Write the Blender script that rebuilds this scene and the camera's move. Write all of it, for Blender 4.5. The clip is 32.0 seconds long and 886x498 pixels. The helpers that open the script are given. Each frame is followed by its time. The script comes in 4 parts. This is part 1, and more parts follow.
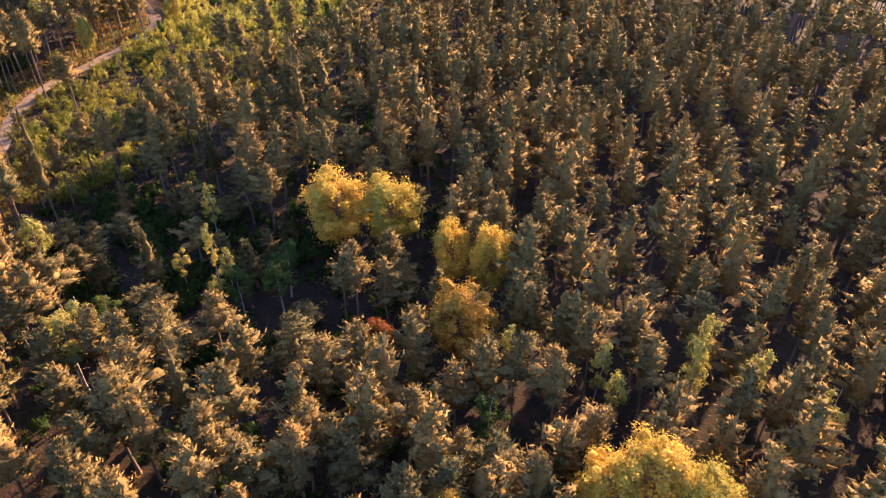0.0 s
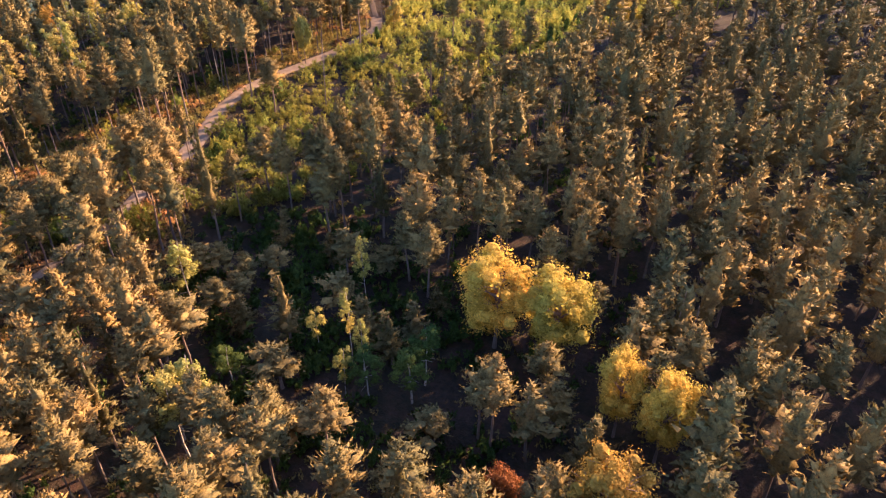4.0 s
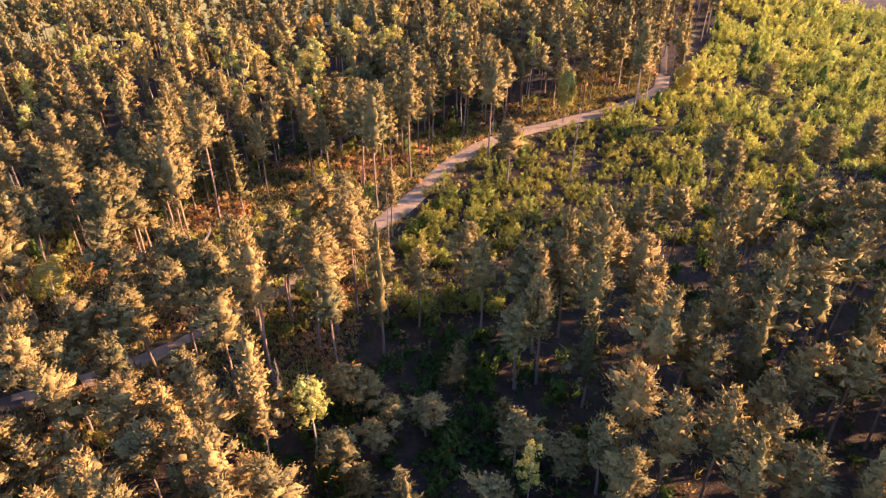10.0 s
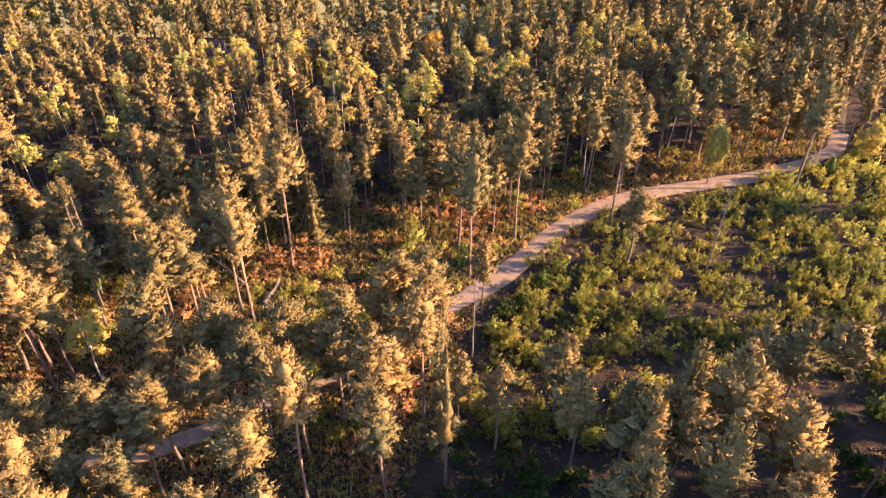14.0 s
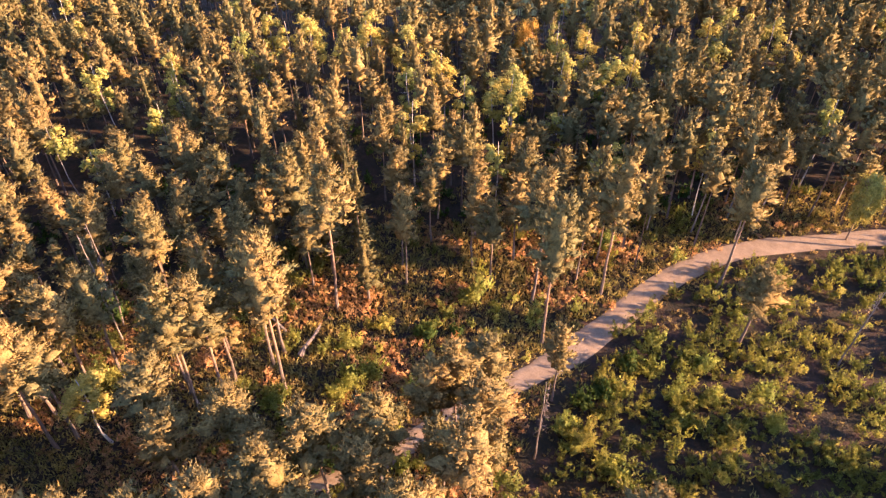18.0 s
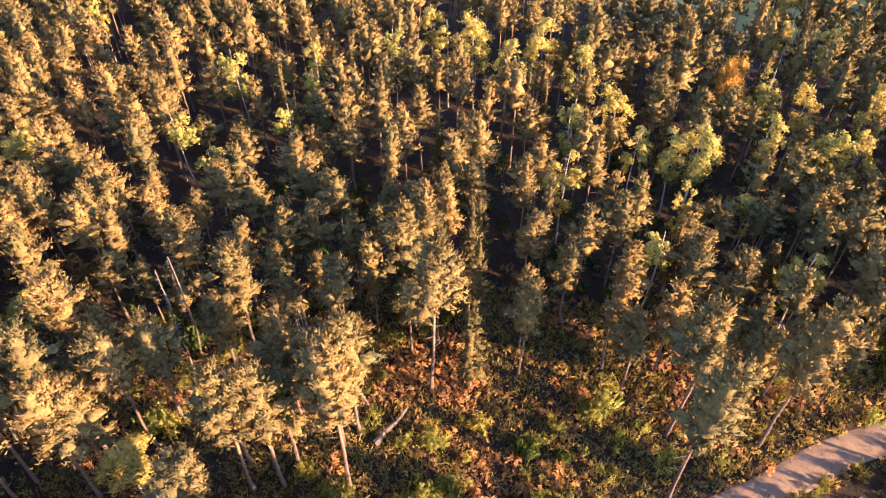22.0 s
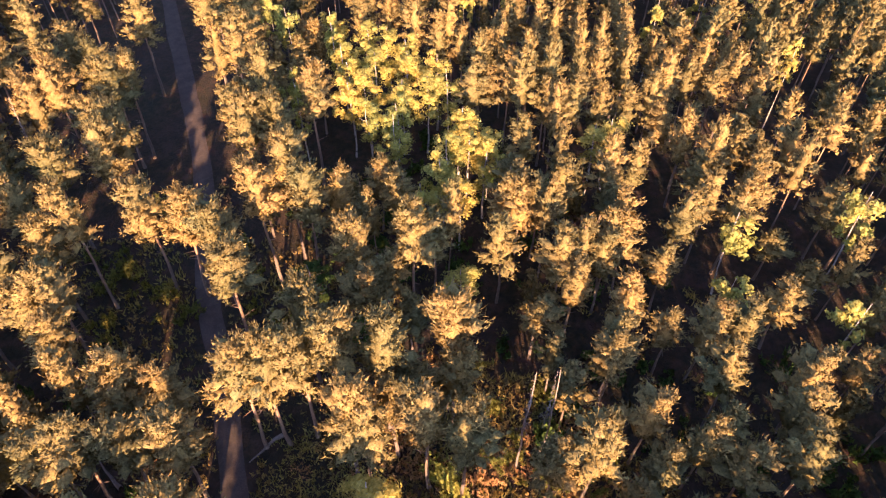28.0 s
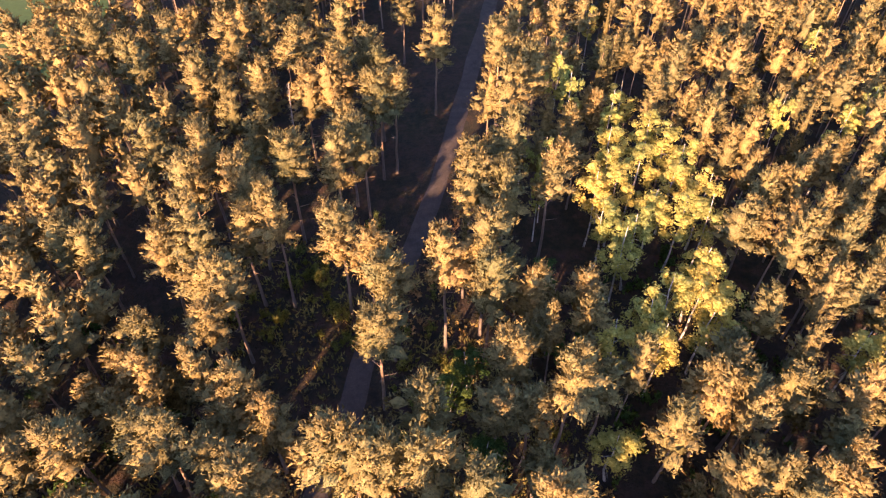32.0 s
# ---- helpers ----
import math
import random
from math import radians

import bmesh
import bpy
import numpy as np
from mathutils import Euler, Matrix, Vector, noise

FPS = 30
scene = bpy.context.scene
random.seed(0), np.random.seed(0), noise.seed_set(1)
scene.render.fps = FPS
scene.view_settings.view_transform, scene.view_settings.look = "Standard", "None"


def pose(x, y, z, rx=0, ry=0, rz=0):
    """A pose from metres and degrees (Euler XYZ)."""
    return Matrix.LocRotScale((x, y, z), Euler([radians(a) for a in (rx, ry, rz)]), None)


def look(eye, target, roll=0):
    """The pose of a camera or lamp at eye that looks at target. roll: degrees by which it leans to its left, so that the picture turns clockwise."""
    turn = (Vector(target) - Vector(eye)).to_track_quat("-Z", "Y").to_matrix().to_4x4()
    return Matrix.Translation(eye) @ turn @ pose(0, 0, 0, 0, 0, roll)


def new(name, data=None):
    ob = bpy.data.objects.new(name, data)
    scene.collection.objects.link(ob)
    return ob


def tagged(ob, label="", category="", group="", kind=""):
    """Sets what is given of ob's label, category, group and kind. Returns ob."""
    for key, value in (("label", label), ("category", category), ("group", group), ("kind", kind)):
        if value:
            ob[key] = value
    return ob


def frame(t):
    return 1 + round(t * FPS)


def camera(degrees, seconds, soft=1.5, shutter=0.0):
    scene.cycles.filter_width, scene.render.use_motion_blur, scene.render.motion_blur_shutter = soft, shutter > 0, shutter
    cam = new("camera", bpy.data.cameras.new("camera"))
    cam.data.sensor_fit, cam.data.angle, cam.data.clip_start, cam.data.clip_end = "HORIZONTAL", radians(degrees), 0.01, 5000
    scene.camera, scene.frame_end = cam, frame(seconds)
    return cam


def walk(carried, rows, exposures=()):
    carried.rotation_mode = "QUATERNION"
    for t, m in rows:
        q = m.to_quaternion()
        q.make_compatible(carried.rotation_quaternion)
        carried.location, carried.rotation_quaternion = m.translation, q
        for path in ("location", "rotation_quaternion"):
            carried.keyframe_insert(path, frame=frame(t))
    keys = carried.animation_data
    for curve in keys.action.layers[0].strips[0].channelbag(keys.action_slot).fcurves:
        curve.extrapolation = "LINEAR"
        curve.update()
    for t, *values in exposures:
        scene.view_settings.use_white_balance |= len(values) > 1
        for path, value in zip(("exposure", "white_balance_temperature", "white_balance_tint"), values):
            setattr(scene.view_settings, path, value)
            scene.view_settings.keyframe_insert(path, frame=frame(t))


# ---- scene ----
cam = camera(64.06, 32.0, soft=1.25)
# seconds, eye, tilt from straight down, heading
PATH = [
    (0.0, -0.00, 0.00, 68.81, 53.89, -0.00),
    (0.5, 0.30, 2.83, 68.83, 53.96, 2.35),
    (1.0, 0.56, 5.66, 68.83, 53.98, 4.92),
    (1.5, 0.76, 8.49, 68.84, 53.97, 7.48),
    (2.0, 0.89, 11.33, 68.85, 53.98, 9.98),
    (2.5, 0.93, 14.15, 68.86, 53.90, 12.46),
    (3.0, 0.89, 16.94, 68.89, 53.83, 14.87),
    (3.5, 0.74, 19.71, 68.92, 53.79, 17.18),
    (5.5, -1.56, 30.73, 69.40, 53.62, 24.23),
    (6.0, -2.48, 33.57, 69.35, 53.67, 25.97),
    (6.5, -3.47, 36.41, 69.25, 53.68, 27.75),
    (7.0, -4.52, 39.25, 69.14, 53.67, 29.55),
    (7.5, -5.67, 42.07, 69.03, 53.70, 31.44),
    (8.0, -6.88, 44.82, 68.90, 53.68, 33.67),
    (8.5, -8.13, 47.51, 68.79, 53.72, 36.15),
    (9.0, -9.40, 50.16, 68.70, 53.77, 38.74),
    (9.5, -10.75, 52.76, 68.62, 53.86, 41.21),
    (10.0, -12.20, 55.30, 68.55, 53.91, 43.41),
    (10.5, -13.75, 57.77, 68.47, 53.92, 45.30),
    (11.0, -15.41, 60.20, 68.38, 53.91, 47.02),
    (11.5, -17.18, 62.59, 68.30, 53.89, 48.65),
    (12.0, -19.07, 64.89, 68.26, 53.82, 50.22),
    (12.5, -21.06, 67.07, 68.28, 53.70, 51.70),
    (13.0, -23.14, 69.14, 68.34, 53.49, 53.03),
    (13.5, -25.26, 71.17, 68.42, 53.23, 54.12),
    (15.5, -34.12, 78.18, 68.84, 51.35, 57.59),
    (16.0, -36.43, 79.82, 68.91, 50.82, 58.70),
    (16.5, -38.79, 81.45, 68.95, 50.27, 59.80),
    (17.0, -41.20, 83.04, 68.98, 49.69, 60.86),
    (17.5, -43.64, 84.61, 69.00, 49.07, 61.93),
    (18.0, -46.09, 86.11, 69.01, 48.40, 63.11),
    (18.5, -48.60, 87.58, 69.00, 47.69, 64.35),
    (19.0, -51.13, 89.02, 68.98, 46.94, 65.61),
    (19.5, -53.63, 90.41, 68.98, 46.16, 66.90),
    (20.0, -56.11, 91.72, 69.00, 45.45, 68.26),
    (20.5, -58.64, 92.90, 69.02, 45.10, 70.58),
    (21.0, -61.17, 93.99, 69.02, 45.10, 73.49),
    (21.5, -63.63, 95.01, 68.98, 44.93, 76.44),
    (22.0, -65.99, 95.98, 68.92, 44.70, 79.25),
    (22.5, -68.29, 96.88, 68.83, 44.52, 82.30),
    (23.0, -70.59, 97.62, 68.74, 44.35, 86.69),
    (23.5, -72.91, 98.23, 68.69, 44.11, 91.95),
    (24.0, -75.26, 98.79, 68.71, 43.79, 97.15),
    (24.5, -77.61, 99.26, 68.78, 43.43, 102.16),
    (25.0, -79.97, 99.56, 68.83, 43.12, 107.63),
    (25.5, -82.29, 99.65, 68.85, 42.91, 113.62),
    (26.0, -84.43, 99.32, 68.86, 42.67, 121.58),
    (26.5, -86.53, 98.91, 68.90, 42.44, 128.68),
    (28.5, -93.92, 95.89, 68.44, 42.00, 143.02),
    (29.0, -95.78, 94.93, 68.51, 41.95, 145.02),
    (29.5, -97.42, 93.83, 68.59, 41.91, 148.73),
    (30.0, -98.94, 92.69, 68.66, 41.98, 153.20),
    (30.5, -100.33, 91.56, 68.73, 42.12, 158.26),
    (31.0, -101.70, 90.48, 68.82, 42.36, 163.28),
    (31.5, -103.10, 89.46, 68.93, 42.73, 167.83),
    (32.0, -104.59, 88.49, 69.06, 43.19, 171.74),
]
walk(cam, [(t, pose(x, y, z, rx, 0, rz)) for t, x, y, z, rx, rz in PATH],
     [(0.0, 2.42, 5200, 31), (6.0, 2.54, 5200, 31), (14.0, 2.68, 5200, 31), (32.0, 2.64, 5200, 31)])

# ---- light: a low evening sun and the sky ----
SUN_FROM = Vector((0.57, 0.82, 0.0)).normalized()      # towards the sun on the ground
SUN_HEIGHT = radians(18.3)
world = bpy.data.worlds.new("sky")
scene.world = world
world.use_nodes = True
sky = world.node_tree.nodes.new("ShaderNodeTexSky")
sky.sky_type = 'NISHITA'
sky.sun_disc = False
sky.sun_elevation = SUN_HEIGHT
sky.sun_rotation = math.atan2(SUN_FROM.x, SUN_FROM.y)
background = world.node_tree.nodes["Background"]
background.inputs["Strength"].default_value = 0.080
world.node_tree.links.new(sky.outputs[0], background.inputs["Color"])
sun = new("sun", bpy.data.lights.new("sun", 'SUN'))
sun.data.energy, sun.data.angle, sun.data.color = 5.0, radians(0.6), (1.0, 0.58, 0.224)
sun.matrix_world = look(SUN_FROM * 300 * math.cos(SUN_HEIGHT) + Vector((0, 0, 300 * math.sin(SUN_HEIGHT))), (0, 0, 0))


# ---- materials ----
class Nodes:
    def __init__(self, name, rough=0.9):
        self.mat = bpy.data.materials.new(name)
        self.mat.use_nodes = True
        self.t = self.mat.node_tree
        self.bsdf = self.t.nodes["Principled BSDF"]
        self.bsdf.inputs["Roughness"].default_value = rough
        self.bsdf.inputs["Specular IOR Level"].default_value = 0.25

    def add(self, kind, **values):
        n = self.t.nodes.new(kind)
        for k, v in values.items():
            n.inputs[k.replace("_", " ")].default_value = v
        return n

    def link(self, a, b):
        self.t.links.new(a, b)

    def place(self):
        return self.add("ShaderNodeNewGeometry").outputs["Position"]

    def noise(self, scale, detail=3.0, rough=0.6):
        n = self.add("ShaderNodeTexNoise", Scale=scale, Detail=detail, Roughness=rough)
        self.link(self.place(), n.inputs["Vector"])
        return n.outputs["Fac"]

    def ramp(self, fac, stops):
        n = self.t.nodes.new("ShaderNodeValToRGB")
        e = n.color_ramp.elements
        while len(e) < len(stops):
            e.new(0.5)
        for k, (p, c) in zip(e, stops):
            k.position, k.color = p, (*c, 1)
        self.link(fac, n.inputs[0])
        return n.outputs[0]

    def mix(self, fac, a, b, how='MIX'):
        n = self.t.nodes.new("ShaderNodeMixRGB")
        n.blend_type = how
        for v, i in ((fac, 0), (a, 1), (b, 2)):
            if isinstance(v, (int, float)):
                n.inputs[i].default_value = v
            elif isinstance(v, tuple):
                n.inputs[i].default_value = (*v, 1)
            else:
                self.link(v, n.inputs[i])
        return n.outputs[0]

    def bump(self, fac, strength, distance):
        n = self.add("ShaderNodeBump", Strength=strength, Distance=distance)
        self.link(fac, n.inputs["Height"])
        self.link(n.outputs[0], self.bsdf.inputs["Normal"])

    def done(self, colour):
        self.link(colour, self.bsdf.inputs["Base Color"])
        return self.mat


def foliage(name, dark, light, glow=0.25, tree_scale=0.16, grain=3.6, airy=0.0, fine=4.6):
    """Leaves or needles: tint by leaf, by tree and by branch, painted shade between tufts, with some light let through.
    """
    m = Nodes(name, 0.85)
    m.bsdf.inputs["Specular IOR Level"].default_value = 0.07
    leaf = m.add("ShaderNodeNewGeometry").outputs["Random Per Island"]
    by_leaf = m.ramp(leaf, [(0.0, dark), (1.0, light)])
    tree = m.ramp(m.noise(tree_scale, 1.0), [(0.32, (0.72, 0.80, 0.86)), (0.68, (1.25, 1.12, 1.0))])
    each = m.ramp(m.add("ShaderNodeObjectInfo").outputs["Random"], [(0.0, (0.84, 0.9, 0.9)), (1.0, (1.14, 1.06, 1.0))])
    branch = m.ramp(m.noise(1.3, 2.0), [(0.3, (0.84, 0.86, 0.86)), (0.7, (1.14, 1.12, 1.08))])
    tuft = m.noise(grain, 3.0, 0.65)
    # shade between tufts painted into the colour, dark where the noise is low
    tuft_shade = m.ramp(tuft, [(0.34, (0.66, 0.68, 0.70)), (0.50, (1.0, 1.0, 1.0)), (0.68, (1.22, 1.20, 1.12))])
    colour = m.mix(1.0, m.mix(1.0, m.mix(1.0, by_leaf, tree, 'MULTIPLY'), branch, 'MULTIPLY'), each, 'MULTIPLY')
    colour = m.mix(1.0, colour, tuft_shade, 'MULTIPLY')
    m.bump(tuft, 0.5, 0.15)
    m.done(colour)
    back = m.add("ShaderNodeBsdfTranslucent")
    # light that has passed through a leaf is greener
    m.link(m.mix(1.0, colour, (0.96, 1.04, 0.7), 'MULTIPLY'), back.inputs["Color"])
    blend = m.add("ShaderNodeMixShader", Fac=glow)
    m.link(m.bsdf.outputs[0], blend.inputs[1])
    m.link(back.outputs[0], blend.inputs[2])
    out = blend.outputs[0]
    if airy:
        # fine gaps between the needles
        gap = m.ramp(m.noise(fine, 4.0, 0.7), [(airy - 0.02, (0, 0, 0)), (airy + 0.02, (1, 1, 1))])
        see = m.add("ShaderNodeMixShader")
        m.link(gap, see.inputs["Fac"])
        m.link(m.add("ShaderNodeBsdfTransparent").outputs[0], see.inputs[1])
        m.link(out, see.inputs[2])
        out = see.outputs[0]
    m.link(out, m.t.nodes["Material Output"].inputs["Surface"])
    return m.mat


def bark(name, low, high, turn=7.0, spots=None):
    m = Nodes(name, 0.9)
    sep = m.add("ShaderNodeSeparateXYZ")
    m.link(m.place(), sep.inputs[0])
    up = m.add("ShaderNodeMapRange", From_Min=turn - 3, From_Max=turn + 4)
    m.link(sep.outputs["Z"], up.inputs[0])
    grain = m.noise(6.0, 4.0)
    base = m.mix(up.outputs[0], low, high)
    base = m.mix(1.0, base, m.ramp(grain, [(0.3, (0.6, 0.6, 0.6)), (0.7, (1.25, 1.2, 1.15))]), 'MULTIPLY')
    if spots:
        base = m.mix(m.ramp(m.noise(3.0, 4.0), [(0.56, (0, 0, 0)), (0.62, (1, 1, 1))]), base, spots)
    m.bump(grain, 0.5, 0.05)
    return m.done(base)


PINE = foliage("pine_needles", (0.150, 0.119, 0.045), (0.232, 0.180, 0.068), 0.10, airy=0.385, fine=10.0)
SPRUCE = foliage("spruce_needles", (0.085, 0.076, 0.028), (0.175, 0.142, 0.058), 0.14, airy=0.42, fine=10.0)
BIRCH = foliage("birch_leaves", (0.33, 0.295, 0.068), (0.54, 0.47, 0.125), 0.45)
YELLOW = foliage("yellow_leaves", (0.50, 0.36, 0.055), (0.74, 0.54, 0.100), 0.50)
AMBER = foliage("amber_leaves", (0.32, 0.195, 0.030), (0.48, 0.30, 0.055), 0.35)
RUST = foliage("rust_leaves", (0.22, 0.075, 0.022), (0.33, 0.125, 0.035), 0.35)
GREEN = foliage("green_leaves", (0.050, 0.082, 0.020), (0.105, 0.15, 0.035), 0.35, airy=0.43, fine=7.0)
SHRUB = foliage("shrub_leaves", (0.122, 0.135, 0.029), (0.285, 0.280, 0.066), 0.52, 0.11, airy=0.49, fine=8.5)
HEATH = foliage("heath_leaves", (0.21, 0.150, 0.052), (0.40, 0.275, 0.095), 0.35, 0.3, airy=0.44, fine=8.0)
GREY = foliage("dry_twigs", (0.10, 0.075, 0.06), (0.20, 0.155, 0.125), 0.05)
YOUNG = foliage("young_birch_leaves", (0.205, 0.226, 0.042), (0.42, 0.42, 0.098), 0.48, 0.11, airy=0.48, fine=7.5)
STRAW = foliage("long_grass", (0.23, 0.20, 0.055), (0.45, 0.365, 0.11), 0.4, 0.3)
RUSTY = foliage("bracken_leaves", (0.31, 0.165, 0.070), (0.52, 0.30, 0.13), 0.35, 0.3, airy=0.45, fine=9.0)
PINE_BARK = bark("pine_bark", (0.16, 0.125, 0.10), (0.33, 0.21, 0.125))
BIRCH_BARK = bark("birch_bark", (0.42, 0.38, 0.33), (0.45, 0.40, 0.34), spots=(0.06, 0.05, 0.05))
DEAD_BARK = bark("bare_wood", (0.17, 0.14, 0.12), (0.26, 0.21, 0.17))


def ground_material():
    m = Nodes("forest_ground", 0.95)
    big, mid, fine = m.noise(0.07, 3.0), m.noise(0.45, 4.0), m.noise(3.5, 4.0)
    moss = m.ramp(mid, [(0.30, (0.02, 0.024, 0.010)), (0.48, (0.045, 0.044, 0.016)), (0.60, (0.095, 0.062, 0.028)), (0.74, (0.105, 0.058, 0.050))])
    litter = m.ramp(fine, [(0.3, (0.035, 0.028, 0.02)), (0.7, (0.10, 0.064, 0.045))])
    colour = m.mix(m.ramp(big, [(0.38, (0.15,) * 3), (0.62, (0.6,) * 3)]), moss, litter)
    colour = m.mix(1.0, colour, m.ramp(m.noise(1.4, 3.0), [(0.3, (0.65, 0.7, 0.7)), (0.7, (1.25, 1.15, 1.05))]), 'MULTIPLY')
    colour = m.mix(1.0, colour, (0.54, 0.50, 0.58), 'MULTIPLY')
    m.bump(fine, 0.8, 0.25)
    return m.done(colour)


def road_material(name, pale, worn):
    m = Nodes(name, 0.95)
    fine, mid = m.noise(7.0, 4.0), m.noise(0.6, 3.0)
    colour = m.mix(m.ramp(mid, [(0.35, (0, 0, 0)), (0.7, (1, 1, 1))]), pale, worn)
    colour = m.mix(1.0, colour, m.ramp(fine, [(0.3, (0.75,) * 3), (0.7, (1.2,) * 3)]), 'MULTIPLY')
    m.bump(fine, 0.4, 0.05)
    return m.done(colour)


def field_material(name, low, high):
    m = Nodes(name, 0.95)
    colour = m.ramp(m.noise(0.06, 4.0), [(0.3, low), (0.7, high)])
    colour = m.mix(1.0, colour, m.ramp(m.noise(1.2, 3.0), [(0.3, (0.8,) * 3), (0.7, (1.2,) * 3)]), 'MULTIPLY')
    return m.done(colour)


GROUND, ROAD = ground_material(), road_material("gravel_road", (0.25, 0.185, 0.122), (0.175, 0.127, 0.084))
# earth under the pines and past the bend, tree shade put into its colour
SHADED_TRACK = road_material("shaded_earth_track", (0.075, 0.056, 0.045), (0.045, 0.036, 0.029))
STUBBLE = field_material("mown_meadow", (0.165, 0.155, 0.042), (0.235, 0.21, 0.070))
GRASS = field_material("meadow_grass", (0.026, 0.052, 0.010), (0.048, 0.072, 0.016))


# ---- meshes from arrays ----
def unit(v):
    return v / np.maximum(np.linalg.norm(v, axis=-1, keepdims=True), 1e-6)


def flats(tris):
    """The flat normal of every triangle, for each of its corners."""
    return np.repeat(unit(np.cross(tris[:, 1] - tris[:, 0], tris[:, 2] - tris[:, 0])), 3, axis=0)


def rounded(v, f):
    """Smooth normals of a closed body."""
    n, c = np.zeros((len(v), 3)), np.cross(v[f[:, 1]] - v[f[:, 0]], v[f[:, 2]] - v[f[:, 0]])
    for k in range(3):
        np.add.at(n, f[:, k], c)
    return unit(n)


def loose(tris, normals=None):
    """A shape (vertices, faces, normals) out of loose triangles, an (n, 3, 3) array."""
    tris = np.asarray(tris, np.float32)
    n = flats(tris) if normals is None else normals
    return tris.reshape(-1, 3), np.arange(len(tris) * 3, dtype=np.int32).reshape(-1, 3), n


def soft(tris, way):
    """Leaves that share the roundness of their crown: the triangles turn their fronts along way, one direction each, and shade by it."""
    tris = np.array(tris, np.float32)
    back = (np.cross(tris[:, 1] - tris[:, 0], tris[:, 2] - tris[:, 0]) * way).sum(1) < 0
    tris[back] = tris[back][:, ::-1]
    return loose(tris, unit(flats(tris) * 0.4 + np.repeat(unit(way), 3, axis=0)))


def joined_shape(shapes_in):
    """Several shapes as one."""
    start = np.cumsum([0] + [len(v) for v, f, k in shapes_in[:-1]])
    return np.concatenate([v for v, f, k in shapes_in]), np.concatenate([f + o for (v, f, k), o in zip(shapes_in, start)]), np.concatenate([k for v, f, k in shapes_in])


def set_down(shape, m, foot):
    v, f, n = shape
    return v @ m.T + foot, f, unit(n @ m.T)


def mesh_of(name, shape, material):
    v, f, n = shape
    me = bpy.data.meshes.new(name)
    me.vertices.add(len(v))
    me.vertices.foreach_set("co", np.asarray(v, np.float32).reshape(-1))
    me.loops.add(len(f) * 3)
    me.loops.foreach_set("vertex_index", np.asarray(f, np.int32).reshape(-1))
    me.polygons.add(len(f))
    me.polygons.foreach_set("loop_start", np.arange(0, len(f) * 3, 3, dtype=np.int32))
    me.update(calc_edges=True)
    me.attributes.new("custom_normal", 'FLOAT_VECTOR', 'POINT').data.foreach_set("vector", np.asarray(n, np.float32).reshape(-1))
    me.materials.append(material)
    return me


def soup(name, tris, material):
    return mesh_of(name, loose(tris), material)


def clumps(rng, centres, radii, n, size, axis, flat=0.62, up=0.35):
    """Leaf triangles over the outside of many small clumps; axis: the tree's middle line, from which they face away."""
    k = len(centres)
    d = rng.normal(size=(k, n, 3))
    d[..., 2] += up
    d = unit(d)
    pos = centres[:, None] + d * radii[:, None, None] * np.array((1, 1, flat)) * rng.uniform(0.6, 1.08, (k, n, 1))
    away = pos - axis[:, None]
    face = unit(d * 0.75 + unit(away) * 0.6 + rng.normal(size=(k, n, 3)) * 0.26)
    a = unit(np.cross(face, rng.normal(size=(k, n, 3))))
    b = np.cross(face, a)
    s = size * rng.uniform(0.65, 1.3, (k, n, 1))
    t = np.stack([pos + a * s, pos - a * s * 0.55 + b * s * 0.62, pos - a * s * 0.55 - b * s * 0.62], 2)
    return soft(t.reshape(-1, 3, 3), (d * 0.7 + unit(away)).reshape(-1, 3))


def tube(points, radii, sides=6):
    """A tapering limb along points, as triangles."""
    points = np.asarray(points, float)
    rings = []
    for i, (p, r) in enumerate(zip(points, radii)):
        d = points[min(i + 1, len(points) - 1)] - points[max(i - 1, 0)]
        d = d / np.linalg.norm(d)
        a = np.cross(d, (1, 0, 0) if abs(d[0]) < 0.8 else (0, 1, 0))
        a /= np.linalg.norm(a)
        b = np.cross(d, a)
        rings.append([p + r * (math.cos(w) * a + math.sin(w) * b) for w in np.arange(sides) * 2 * math.pi / sides])
    out = []
    for r0, r1 in zip(rings, rings[1:]):
        for i in range(sides):
            j = (i + 1) % sides
            out += [(r0[i], r0[j], r1[j]), (r0[i], r1[j], r1[i])]
    return np.array(out)


def trunk(rng, h, girth, bend=0.25, sides=6, stubs=0, rings=6):
    z = np.linspace(-0.3, h, rings)
    sway = np.cumsum(rng.normal(0, bend / rings, (rings, 2)), 0)
    sway[0] = 0
    pts = np.column_stack([sway, z])
    rad = girth * (1 - 0.86 * np.clip(z / h, 0, 1)) + 0.02
    rad[0] *= 1.25
    parts = [tube(pts, rad, sides)]
    for k in range(stubs):
        u = rng.uniform(0.35, 0.75)
        a = rng.uniform(0, 6.28)
        p = np.array((np.interp(u * h, z, pts[:, 0]), np.interp(u * h, z, pts[:, 1]), u * h))
        q = p + np.array((math.cos(a), math.sin(a), rng.uniform(-0.2, 0.5))) * rng.uniform(0.6, 1.6)
        parts.append(tube([p, q], [0.05, 0.015], 3))
    return np.concatenate(parts)


